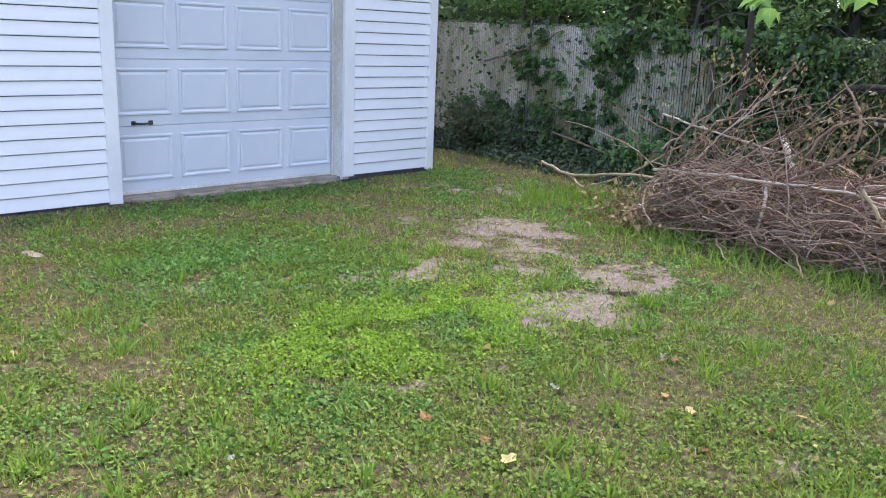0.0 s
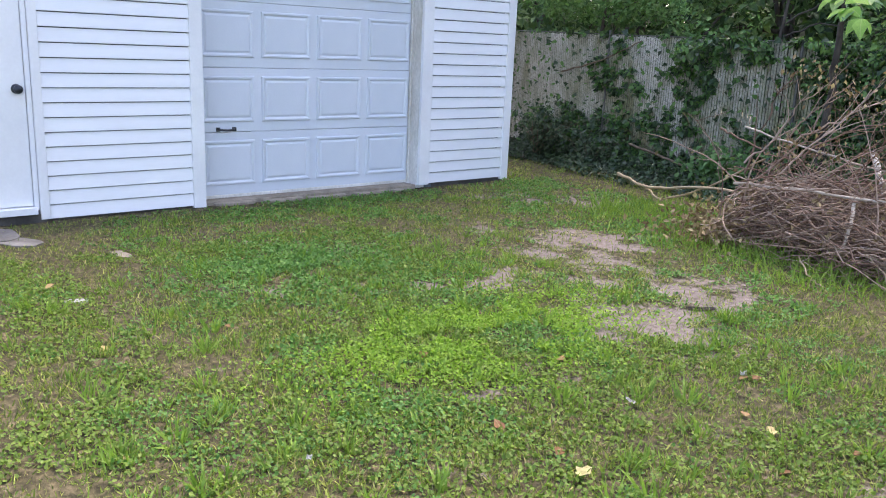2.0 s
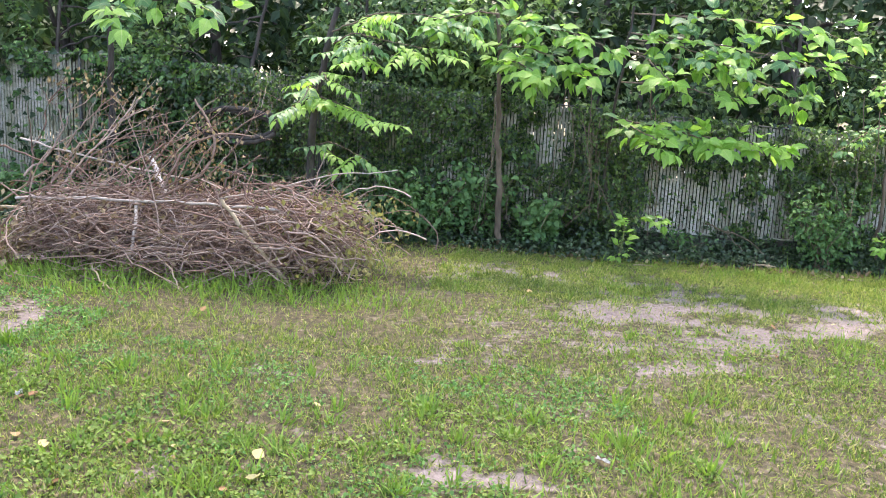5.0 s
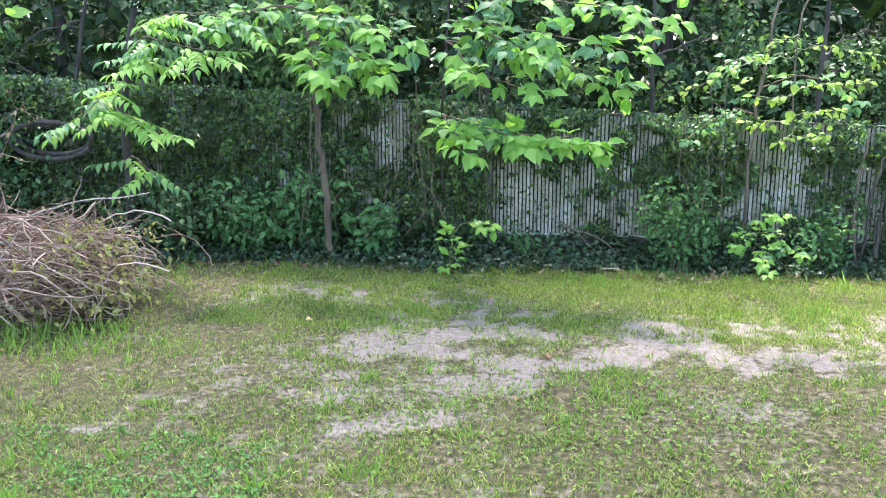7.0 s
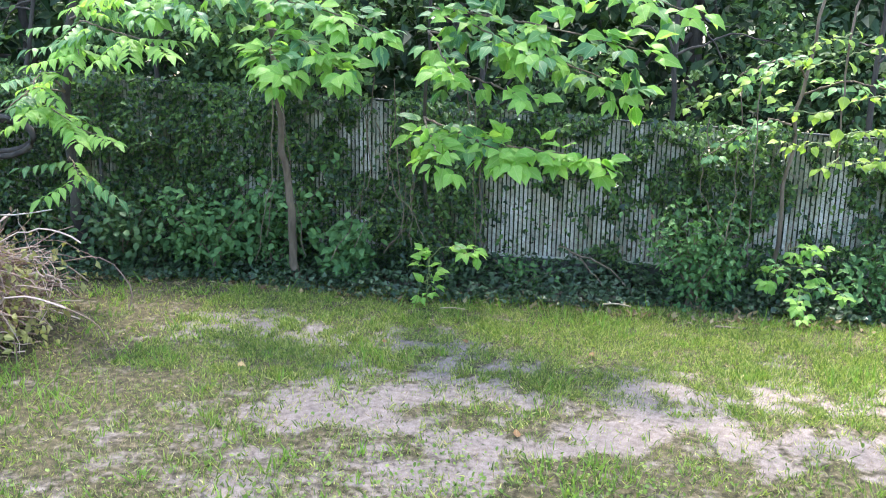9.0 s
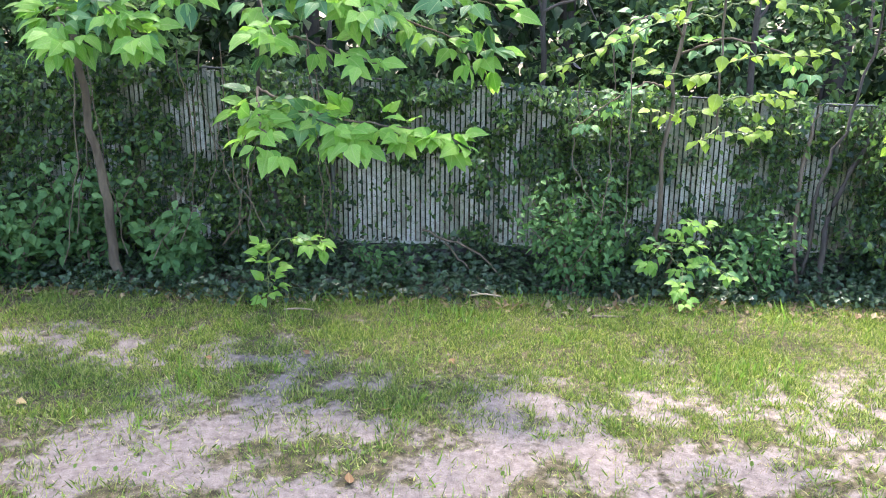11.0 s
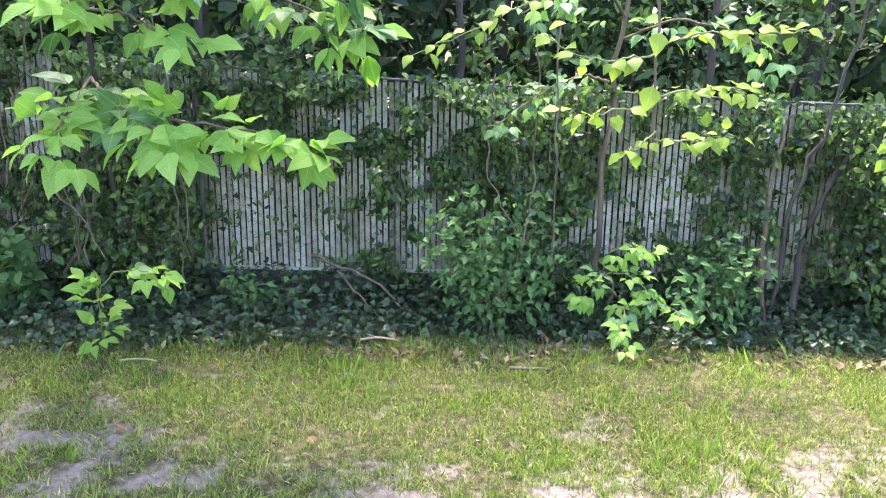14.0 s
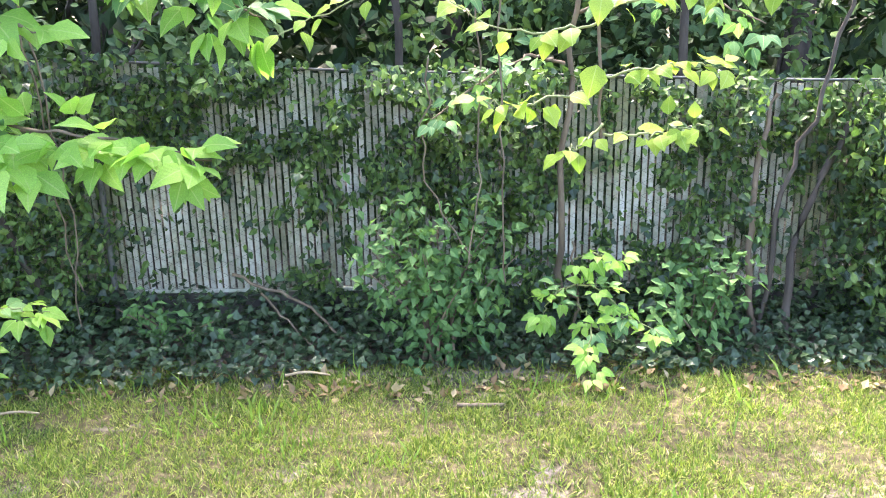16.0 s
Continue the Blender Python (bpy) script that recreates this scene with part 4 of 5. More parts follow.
# upright fan of thin branches with side twigs
fan, fr = [], []
for i in range(34):
    x0 = rng.uniform(-2.95, -1.7)
    top = np.array([x0 + rng.normal(0.4, 0.35), 5.55 + rng.normal(0.05, 0.3), rng.uniform(0.7, 1.38) * np.interp(x0, [-3, -2.6, -1.9, -1.4], [0.65, 1, 1, 0.75])])
    a = np.array([x0, 5.5 + rng.normal(0, 0.25), 0.3])
    u = np.linspace(0, 1, 9)[:, None]
    pth = a + (top - a) * u + np.array([rng.normal(0, 0.1), 0, 0.08]) * np.sin(u * np.pi)
    fan.append(pth + np.cumsum(rng.normal(0, 0.007, pth.shape), 0))
    fr.append(rng.uniform(0.0035, 0.008) * np.linspace(1, 0.35, 9))
    for j in range(5):
        q = pth[rng.integers(3, 9)]
        d = unit(1)[0] * rng.uniform(0.08, 0.26) + np.array([0.05, 0, 0.06])
        fan.append(q + d * u + rng.normal(0, 0.008, (9, 3)) * u)
        fr.append(np.linspace(0.0022, 0.0009, 9))
V, F = tube_arrays(np.array(fan), np.array(fr), 4)
ob = on_pile(np_mesh("standing_brush", V, F, M["twigs"]))
tagged(ob, "thin bare twigs sticking up", kind="stuff")
for nm, pts, r0, r1, mt, lb in (
        ("pole", [(-2.22, 5.85, 0.75), (-1.98, 5.65, 0.44)], 0.018, 0.022, "palestick", "pale peeled stick"),
        ("stick", [(-1.32, 4.98, 0.58), (-1.1, 4.98, 0.3), (-0.88, 5.1, 0.01)], 0.013, 0.016, "tanstick", "long leaning tan stick"),
        ("stick", [(-2.0, 5.2, 0.5), (-1.93, 5.02, 0.3), (-1.95, 4.98, 0.16)], 0.013, 0.009, "greystick", ""),
        ("forked_branch", [(-4.97, 6.46, 0.16), (-4.3, 6.1, 0.13), (-3.5, 5.75, 0.3), (-2.9, 5.5, 0.36)], 0.016, 0.01, "tanstick", "long forked branch reaching out over grass"),
        ("forked_branch", [(-4.45, 6.2, 0.14), (-4.1, 6.0, 0.05), (-3.5, 5.85, 0.3), (-2.9, 5.6, 0.62)], 0.011, 0.008, "tanstick", ""),
        ("stick", [(-1.85, 5.05, 0.22), (-1.62, 4.9, 0.12), (-1.5, 4.75, 0.02)], 0.006, 0.004, "tanstick", ""),
        ("stick", [(-2.2, 4.95, 0.1), (-2.0, 4.72, 0.03), (-1.85, 4.62, 0.02)], 0.006, 0.004, "tanstick", ""),
        ("curved_branch", [(-1.95, 5.4, 0.5), (-1.65, 5.4, 0.66), (-1.52, 5.4, 0.85), (-1.56, 5.4, 1.05), (-1.68, 5.4, 1.2)], 0.013, 0.007, "twigs", ""),
        ("curved_branch", [(-1.9, 5.35, 0.55), (-1.75, 5.4, 0.88), (-1.5, 5.4, 0.98), (-1.25, 5.4, 0.97)], 0.009, 0.005, "twigs", ""),
        ("curved_branch", [(-1.7, 5.3, 0.5), (-1.1, 5.3, 0.62), (-0.75, 5.3, 0.74), (-0.25, 5.4, 0.8)], 0.007, 0.003, "greystick", ""),
        ("curved_branch", [(-2.95, 5.3, 0.45), (-2.3, 5.2, 0.5), (-1.6, 5.15, 0.52), (-1.0, 5.2, 0.5)], 0.012, 0.008, "greystick", ""),
        ("curved_branch", [(-3.1, 5.6, 0.85), (-2.7, 5.5, 0.78), (-2.2, 5.5, 0.7), (-1.7, 5.5, 0.62)], 0.008, 0.006, "greystick", "")):
    on_pile(stem(nm, pts, r0, r1, M[mt], None, 7, 16, 0.004, lb))


def near_paths(paths, n, jitter):
    flat = paths.reshape(-1, 3)
    return flat[rng.integers(0, len(flat), n)] + rng.normal(0, jitter, (n, 3))


P = near_paths(p2, 2600, 0.02)
P[:, 2] = np.maximum(P[:, 2], 0.02)
tagged(on_pile(leaves("dry_leaves", P, (0.02, 0.055), LEAF2, M["dryleaf"], None, (0, 0, 0), 0.8, 0.2)), "shrivelled brown leaves", kind="stuff")
P = np.array(fan).reshape(-1, 3)
P = P[rng.integers(0, len(P), 260)]
P = P[P[:, 2] > 0.6] + rng.normal(0, 0.02, (int((P[:, 2] > 0.6).sum()), 3))
tagged(on_pile(leaves("dry_leaves", P, (0.02, 0.05), LEAF2, M["dryleaf"], None, (0, 0, 0), 1.0, 0.2)), "shrivelled brown leaves", kind="stuff")
for cx, cz, sx, sz, k in ((-2.68, 1.28, 0.08, 0.06, 60), (-2.42, 1.24, 0.12, 0.05, 110), (-2.05, 1.28, 0.03, 0.05, 40), (-1.52, 0.98, 0.06, 0.06, 90), (-1.68, 0.82, 0.1, 0.06, 80), (-1.6, 0.62, 0.12, 0.06, 120), (-2.55, 0.75, 0.2, 0.07, 140), (-2.3, 1.05, 0.15, 0.1, 80)):
    k = int(k * 0.45)
    P = np.stack([rng.normal(cx, sx, k), rng.normal(5.52, 0.06, k), rng.normal(cz, sz, k)], 1)
    tagged(on_pile(leaves("dry_leaves", P, (0.02, 0.05), LEAF2, M["dryleaf"], None, (0, 0, 0), 1.2, 0.2)), "withered brown leaf cluster", kind="stuff")
n = 700
P = np.stack([rng.normal(-0.62, 0.22, n), rng.normal(5.3, 0.22, n), rng.uniform(0.08, 0.62, n)], 1)
tagged(on_pile(leaves("wilted_leaves", P, (0.025, 0.06), LEAF2, M["fadedleaf"], None, (0, 0, 0), 1.0, 0.2)), "wilted yellow-green leaves", kind="stuff")
n = 900
P = np.stack([rng.normal(-3.05, 0.2, n), rng.normal(5.3, 0.28, n), np.abs(rng.normal(0.02, 0.13, n)) + 0.015], 1)
tagged(on_pile(leaves("dry_leaves", P, (0.03, 0.07), LEAF2, M["dryleaf"], None, (0, 0, 0), 0.4, 0.3)), "curled brown leaves at the pile's edge", kind="stuff")

# ---- growth along the fence ----


def cover(x, z):
    """How thickly the vines hang on the fence at x and height z."""
    x = x + 0.5 * (fbm(x * 0.5, z, 2.5, 141) - 0.5) + 0.25 * (fbm(x, z, 6.0, 145) - 0.5)
    base = np.interp(x, [-9, -6.6, -6.2, -5.6, -5.3, -4.9, -4.6, -4.0, -3.7, -2.4, -1.2, -0.6, 0.0, 0.7, 0.85, 1.0, 1.15, 1.5, 1.62, 2.7, 2.95, 3.35, 3.6, 3.72, 4.0, 4.15, 4.45, 4.6, 4.88, 5.0],
                     [0.26, 0.28, 0.4, 0.36, 0.62, 0.65, 0.38, 0.42, 0.8, 1.1, 1.0, 0.95, 0.95, 0.9, 0.62, 0.85, 1.25, 1.25, 0.38, 0.48, 1.1, 1.2, 1.0, 0.6, 0.6, 1.0, 1.0, 0.36, 0.34, 1.4])
    low = np.where(x < -3, np.clip(1.0 - z * 1.1, 0, 1) * 0.35, 0)
    top = np.clip((z - fence_top(x) + 0.35) / 0.4, 0, 1) * np.clip(fbm(x, x * 0, 1.7, 151) - 0.4, 0, 1) * 0.7
    return base + low + top


def vine_places(n, x0, x1):
    x = rng.uniform(x0, x1, n)
    z = rng.uniform(0.02, 1.0, n) * (fence_top(x) + 0.05)
    f = 0.45 * fbm(x, z, 2.1, 91, 3) + 0.55 * fbm(x, z, 7.0, 97, 2)
    k = (f < 0.24 + 0.42 * cover(x, z)) | (rng.random(n) < np.where(x < -3, 0.05, 0.08))
    x, z, f = x[k], z[k], f[k]
    y = FY - 0.03 - rng.random(len(x)) ** 1.6 * 0.32 * np.clip((0.2 + 0.42 * cover(x, z) - f) * 6, 0.1, 1.3)
    return np.stack([x, y, z], 1)


vine = tagged(leaves("climbing_ivy", vine_places(11000, -9.2, -2.4), (0.045, 0.09), IVY, M["ivy"], None, (0, -0.6, 0), 0.7, 0.3), "dark ivy climbing the slatted fence", "ivy", kind="stuff")
tagged(leaves("climbing_vine", vine_places(15000, -9.2, -2.4), (0.04, 0.085), OVATE, M["shrub"], None, (0, -0.6, 0), 0.6, 0.4), "green vine leaves hanging on the fence", "vine", kind="stuff")
tagged(leaves("climbing_vine", vine_places(40000, -2.6, 6.5), (0.022, 0.055), OVATE, M["vine"], None, (0, -0.6, 0), 0.6, 0.4), "green vine leaves hanging on the fence", "vine", kind="stuff")
tagged(leaves("climbing_ivy", vine_places(22000, -2.6, 6.5), (0.024, 0.052), IVY, M["ivy"], None, (0, -0.6, 0), 0.7, 0.3), "dark ivy climbing the slatted fence", "ivy", kind="stuff")

n = 26000
x = rng.uniform(-9, 6.6, n)
edge = 7.15 - 0.3 * (fbm(x, x * 0, 0.9, 101) - 0.4) + np.interp(x, [2.4, 2.9, 3.6, 4.2], [0, 0.22, 0.22, 0.1]) - np.interp(x, [-6.5, -5, -3, -1], [0.0, 0.25, 0.25, 0])
y = edge + rng.random(n) ** 0.9 * (7.85 - edge)
z = land(x, y) + 0.02 + rng.random(n) * (0.05 + 0.16 * np.clip((y - edge) / 0.6, 0, 1))
tagged(leaves("ground_ivy", np.stack([x, y, z], 1), (0.022, 0.05), IVY, M["ivy"], None, (0, -0.3, 0), 0.2, 0.7), "dark ivy covering the ground by the fence", "ivy", kind="stuff")
n = 1700
x, y = rng.uniform(-6, 5.6, n), 7.05 + np.abs(rng.normal(0, 0.2, n))
tagged(leaves("leaf_litter", np.stack([x, y, land(x, y) + 0.01], 1), (0.03, 0.06), LEAF2, M["dryleaf"], None, (0, 0, 0), 0, 0.85), "brown fallen leaf litter at the fence foot", "leaf litter", kind="stuff")

th = np.linspace(0, 4.2 * np.pi, 40)
loop = np.stack([-2.1 + np.cos(th) * (0.3 + 0.008 * th), 7.58 - 0.01 * th, 0.96 + np.sin(th) * (0.1 + 0.006 * th)], 1)
V, F = tube_arrays(loop[None], np.full((1, 40), 0.022), 8)
tagged(np_mesh("coiled_vine", V, F, M["darkbark"], None, True), "thick dark vine coiled against the fence", "vine")
for i in range(16):
    x = rng.uniform(0.7, 1.75) if i < 10 else rng.uniform(-1.2, 4.2)
    y0 = rng.uniform(7.2, 7.7)
    pts = [(x, y0, rng.uniform(1.0, 1.5)), (x + rng.normal(0, 0.08), y0 - 0.05, 0.8), (x + rng.normal(0, 0.12), y0 - rng.uniform(0, 0.2), rng.uniform(0.15, 0.5))]
    tagged(stem("vine_stem", pts, 0.004, 0.003, M["bark"], None, 5, 12, 0.01), "thin bare vine stem hanging by the fence", "vine")
# bare vine stems on the fence
for pts, r in (([(-6.9, 7.78, 1.1), (-6.2, 7.76, 1.28), (-5.7, 7.78, 1.5)], 0.012), ([(-5.6, 7.6, 0.35), (-4.9, 7.5, 0.24), (-4.2, 7.45, 0.12)], 0.016), ([(2.2, 7.72, 0.3), (2.55, 7.6, 0.2), (2.75, 7.5, 0.02)], 0.008),
               ([(1.05, 7.7, 1.1), (1.25, 7.6, 0.95), (1.5, 7.6, 0.98), (1.75, 7.7, 0.8)], 0.006), ([(0.95, 7.6, 0.2), (1.15, 7.5, 0.42), (1.2, 7.6, 0.9)], 0.008), ([(2.35, 7.6, 0.25), (2.5, 7.55, 0.1), (2.62, 7.45, 0.02)], 0.006)):
    tagged(stem("vine_stem", pts, r, r * 0.6, M["bark"], None, 6, 14, 0.006), "bare brown vine stem against the fence", "vine")


def shrub(centre, size, n, leaf, mat, label, stems=6, seedling=False):
    """A bush: thin stems from one foot, leaves round their upper parts."""
    cx, cy = centre
    foot = put_on(cx, cy)
    ob = tagged(empty("shrub", (cx, cy, foot)), label, "shrub")
    paths = []
    for i in range(stems):
        d = rng.normal(0, 1, 3) * np.array(size) * 0.4
        tip = np.array([cx + d[0], cy + d[1], foot + size[2] * rng.uniform(0.6, 1.0)])
        a = np.array([cx + rng.normal(0, 0.03), cy + rng.normal(0, 0.03), foot - 0.02])
        u = np.linspace(0, 1, 8)[:, None]
        pth = a + (tip - a) * np.concatenate([u ** 1.4, u ** 1.4, u ** 0.8], 1)
        paths.append(pth)
    for q in paths:
        V, F = tube_arrays((q - np.array([cx, cy, foot]))[None], np.linspace(0.007, 0.002, 8)[None], 5)
        np_mesh("stem", V, F, M["bark"], ob, True)
    P = np.array(paths)[:, 2:].reshape(-1, 3)
    P = P[rng.integers(0, len(P), n)] + rng.normal(0, 1, (n, 3)) * np.array(size) * 0.16
    P[:, 2] = np.maximum(P[:, 2], foot + 0.02)
    P[:, 1] = np.minimum(P[:, 1], FY - 0.04)
    lv = leaves("leaves", P - np.array([cx, cy, foot]), leaf, BROAD if leaf[1] > 0.07 else LEAF2, M[mat], ob, (0, -0.4, 0), 0.35, 0.65)
    lv["kind"] = "stuff"
    return ob


for c, s, n, lf, mt, lb in (((3.12, 7.4), (0.5, 0.22, 0.6), 1000, (0.035, 0.065), "shrub", "dense small-leaved bush against the fence"),
                            ((4.22, 7.4), (0.4, 0.25, 0.45), 380, (0.04, 0.07), "shrub", "green leafy bush at the fence foot"), 
                            ((5.45, 7.3), (0.6, 0.5, 1.3), 1500, (0.05, 0.08), "canopy", "dark tall bush at the fence end"), ((-0.25, 7.35), (0.7, 0.3, 0.55), 650, (0.05, 0.09), "shrub", "green leafy bush at the fence foot"),
                            ((0.15, 7.5), (0.5, 0.3, 0.7), 500, (0.05, 0.08), "shrub", "green leafy bush at the fence foot"), ((-1.0, 7.4), (0.7, 0.3, 0.6), 600, (0.05, 0.08), "canopy", "dark green bush at the fence foot"),
                            ((-6.9, 7.45), (0.8, 0.35, 0.62), 1100, (0.04, 0.07), "ivy", "dark ivy-grown bush at the fence foot"), ((-6.1, 7.5), (0.6, 0.3, 0.5), 600, (0.04, 0.07), "ivy", "dark ivy-grown bush at the fence foot"),
                            ((-4.4, 7.4), (0.7, 0.3, 0.45), 500, (0.05, 0.1), "shrub", "green leafy bush at the fence foot"), ((0.75, 7.4), (0.45, 0.25, 0.45), 350, (0.06, 0.1), "shrub", "green leafy bush at the fence foot"),
                            ((-2.6, 7.45), (0.9, 0.3, 0.7), 700, (0.05, 0.08), "canopy", "dark green bush at the fence foot"), ((1.95, 7.5), (0.3, 0.15, 0.3), 120, (0.04, 0.06), "shrub", "green leafy bush at the fence foot")):
    shrub(c, s, n, lf, mt, lb, stems=max(5, n // 60))


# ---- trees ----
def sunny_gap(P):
    """Drops leaves from the canopy, an opening added so the sun reaches the lawn."""
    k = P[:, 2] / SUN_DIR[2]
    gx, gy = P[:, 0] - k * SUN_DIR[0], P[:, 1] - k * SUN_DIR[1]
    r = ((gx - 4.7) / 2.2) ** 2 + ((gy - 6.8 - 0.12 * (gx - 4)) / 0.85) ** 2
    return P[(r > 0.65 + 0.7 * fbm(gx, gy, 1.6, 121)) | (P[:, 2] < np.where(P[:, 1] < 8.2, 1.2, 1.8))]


def crown_places(n, lo, hi, thin=0.28):
    P = np.stack([rng.uniform(lo[i], hi[i], n) for i in range(3)], 1)
    mid, half = (np.array(lo) + hi) / 2, (np.array(hi) - lo) / 2
    r = np.linalg.norm((P - mid) / half, axis=1)
    lump = fbm(P[:, 0] * 1.3 + P[:, 1], P[:, 2] * 1.3 + 0.7 * P[:, 1], 1.1, 111)
    P = P[(r < 1.02) & (lump > thin)]
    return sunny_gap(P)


def tree(foot, trunk_top, r, lo, hi, n, leaf, mat, label, limbs=5, template=LEAF2, bark="darkbark", thin=0.28):
    ob = tagged(empty("tree", foot), label, "tree")
    f = np.array(foot, float)
    stem("trunk", [(0, 0, -0.1), tuple((np.array(trunk_top) - f) * 0.5 + rng.normal(0, 0.05, 3)), tuple(np.array(trunk_top) - f)], r, r * 0.45, M[bark], ob, 10, 16, 0.006)
    P = crown_places(n, lo, hi, thin)
    for i in range(limbs):
        q = P[rng.integers(len(P))] - f
        a = (np.array(trunk_top) - f) * rng.uniform(0.45, 0.95)
        stem("limb", [tuple(a), tuple((a + q) / 2 + np.array([0, 0, 0.15])), tuple(q)], r * 0.35, r * 0.1, M[bark], ob, 6, 10, 0.01)
    c = leaves("crown", P - f, leaf, template, M[mat], ob, (0, -0.35, 0), 0.4, 0.55)
    c["kind"] = "stuff"
    return ob


# line of trees behind the fence
for i, (x, y) in enumerate(((-9.6, 10.2), (-7.2, 9.6), (-4.9, 9.4), (-2.9, 9.3), (-0.9, 9.5), (1.2, 9.3), (3.2, 9.5), (5.2, 9.4), (7.4, 9.8))):
    # lighter sunlit tone at the left, shade-darkened leaf tone elsewhere
    tree((x, y, 0), (x + rng.normal(0, 0.2), y, 3.2), 0.09, (x - 1.9, y - 1.2, -0.4), (x + 1.9, y + 1.5, 4.0), 6500, (0.1, 0.2), "canopy" if x < -4.5 else "shadeleaf", "tall leafy tree behind the fence", 5)
# low growth that leans over the fence
for i, (x, w, zlo, zhi) in enumerate(((-6.6, 1.6, 1.7, 2.45), (-4.3, 1.5, 1.35, 2.45), (-2.6, 1.3, 0.75, 2.45), (-1.1, 1.2, 1.0, 2.45), (0.4, 1.1, 1.15, 2.45), (1.7, 1.0, 1.12, 2.45), (3.0, 1.1, 1.16, 2.45), (4.3, 1.1, 1.14, 2.45), (5.8, 1.2, 0.7, 2.45))):
    tree((x, 8.25, 0), (x + rng.normal(0, 0.2), 8.1, 2.2), 0.03, (x - w, 7.55 if x > -3 else 7.7, zlo), (x + w, 8.9, zhi), 9500, (0.035, 0.085), "shrub" if x < -3.5 else ("canopy" if i % 2 else "vine"), "leafy sapling leaning over the fence", 4, OVATE, thin=0.47 if x < 1.5 else 0.53)
# farther wood; leaves above 5 m are unseen, added to shade the lawn
far = np.concatenate([np.stack([rng.uniform(-30, 26, k), rng.uniform(11.5, 17, k), rng.uniform(z0, z1, k)], 1) for k, z0, z1 in ((15000, 0.0, 5.0), (11500, 5.0, 34.0))])
# unseen high leaves doubled in the west to deepen the shade there
west = far[(far[:, 0] < -4.5) & (far[:, 2] > 14)]
far = np.concatenate([far, west + rng.normal(0, 1.0, west.shape)])
# more unseen leaves, added to shade the middle of the lawn
over = far[(far[:, 0] > -2.5) & (far[:, 0] < 3) & (far[:, 2] > 12)]
far = np.concatenate([far, over[::2] + rng.normal(0, 1.0, over[::2].shape)])
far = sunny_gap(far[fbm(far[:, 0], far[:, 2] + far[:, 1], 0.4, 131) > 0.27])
tagged(leaves("far_wood", far, (0.4, 0.85), LEAF2, M["shadeleaf"], None, (0, -0.5, 0), 0.3, 0.5), "dense green wood beyond the fence, with unseen high leaves added for shade", "woodland", kind="stuff")


# ---- boughs that hang into the yard, leaf by leaf ----
def leaf_mesh(name, template, material, bend):
    T = template[0].copy()
    T[:, 2] -= bend * T[:, 1] ** 2
    me = bpy.data.meshes.new(name)
    me.from_pydata([tuple(v) for v in T], [], [tuple(int(i) for i in f) for f in template[1]])
    for poly in me.polygons:
        poly.use_smooth = True
    me.materials.append(material)
    return me


BIG = [leaf_mesh("leaf", BROAD, M["bigleaf"], b) for b in (0.03, 0.14)]
YOUNG = [leaf_mesh("leaf", BROAD, M["younglf"], b) for b in (0.03, 0.16)]
HEART = (BROAD[0] * np.array([1.35, 1, 1]), BROAD[1])
LIME = [leaf_mesh("leaf", HEART, M["limeleaf"], b) for b in (0.05, 0.2)]
LANCE = (BROAD[0] * np.array([0.75, 1, 1]), BROAD[1])
PINN = [leaf_mesh("leaflet", LANCE, M["younglf"], b) for b in (0.1, 0.3)]
PINND = [leaf_mesh("leaflet", LANCE, M["bigleaf"], b) for b in (0.1, 0.3)]


def one_leaf(parent, inv, at, axis, normal, size, mesh):
    ob = new(mesh.name.split(".")[0], mesh)
    R = frames_of(np.array([axis], float), np.array([normal], float))[0]
    ob.matrix_world = Matrix.Translation(tuple(at)) @ Matrix([list(r) for r in R]).to_4x4() @ Matrix.Diagonal((size, size, size, 1))
    ob.parent, ob.matrix_parent_inverse = parent, inv
    return ob


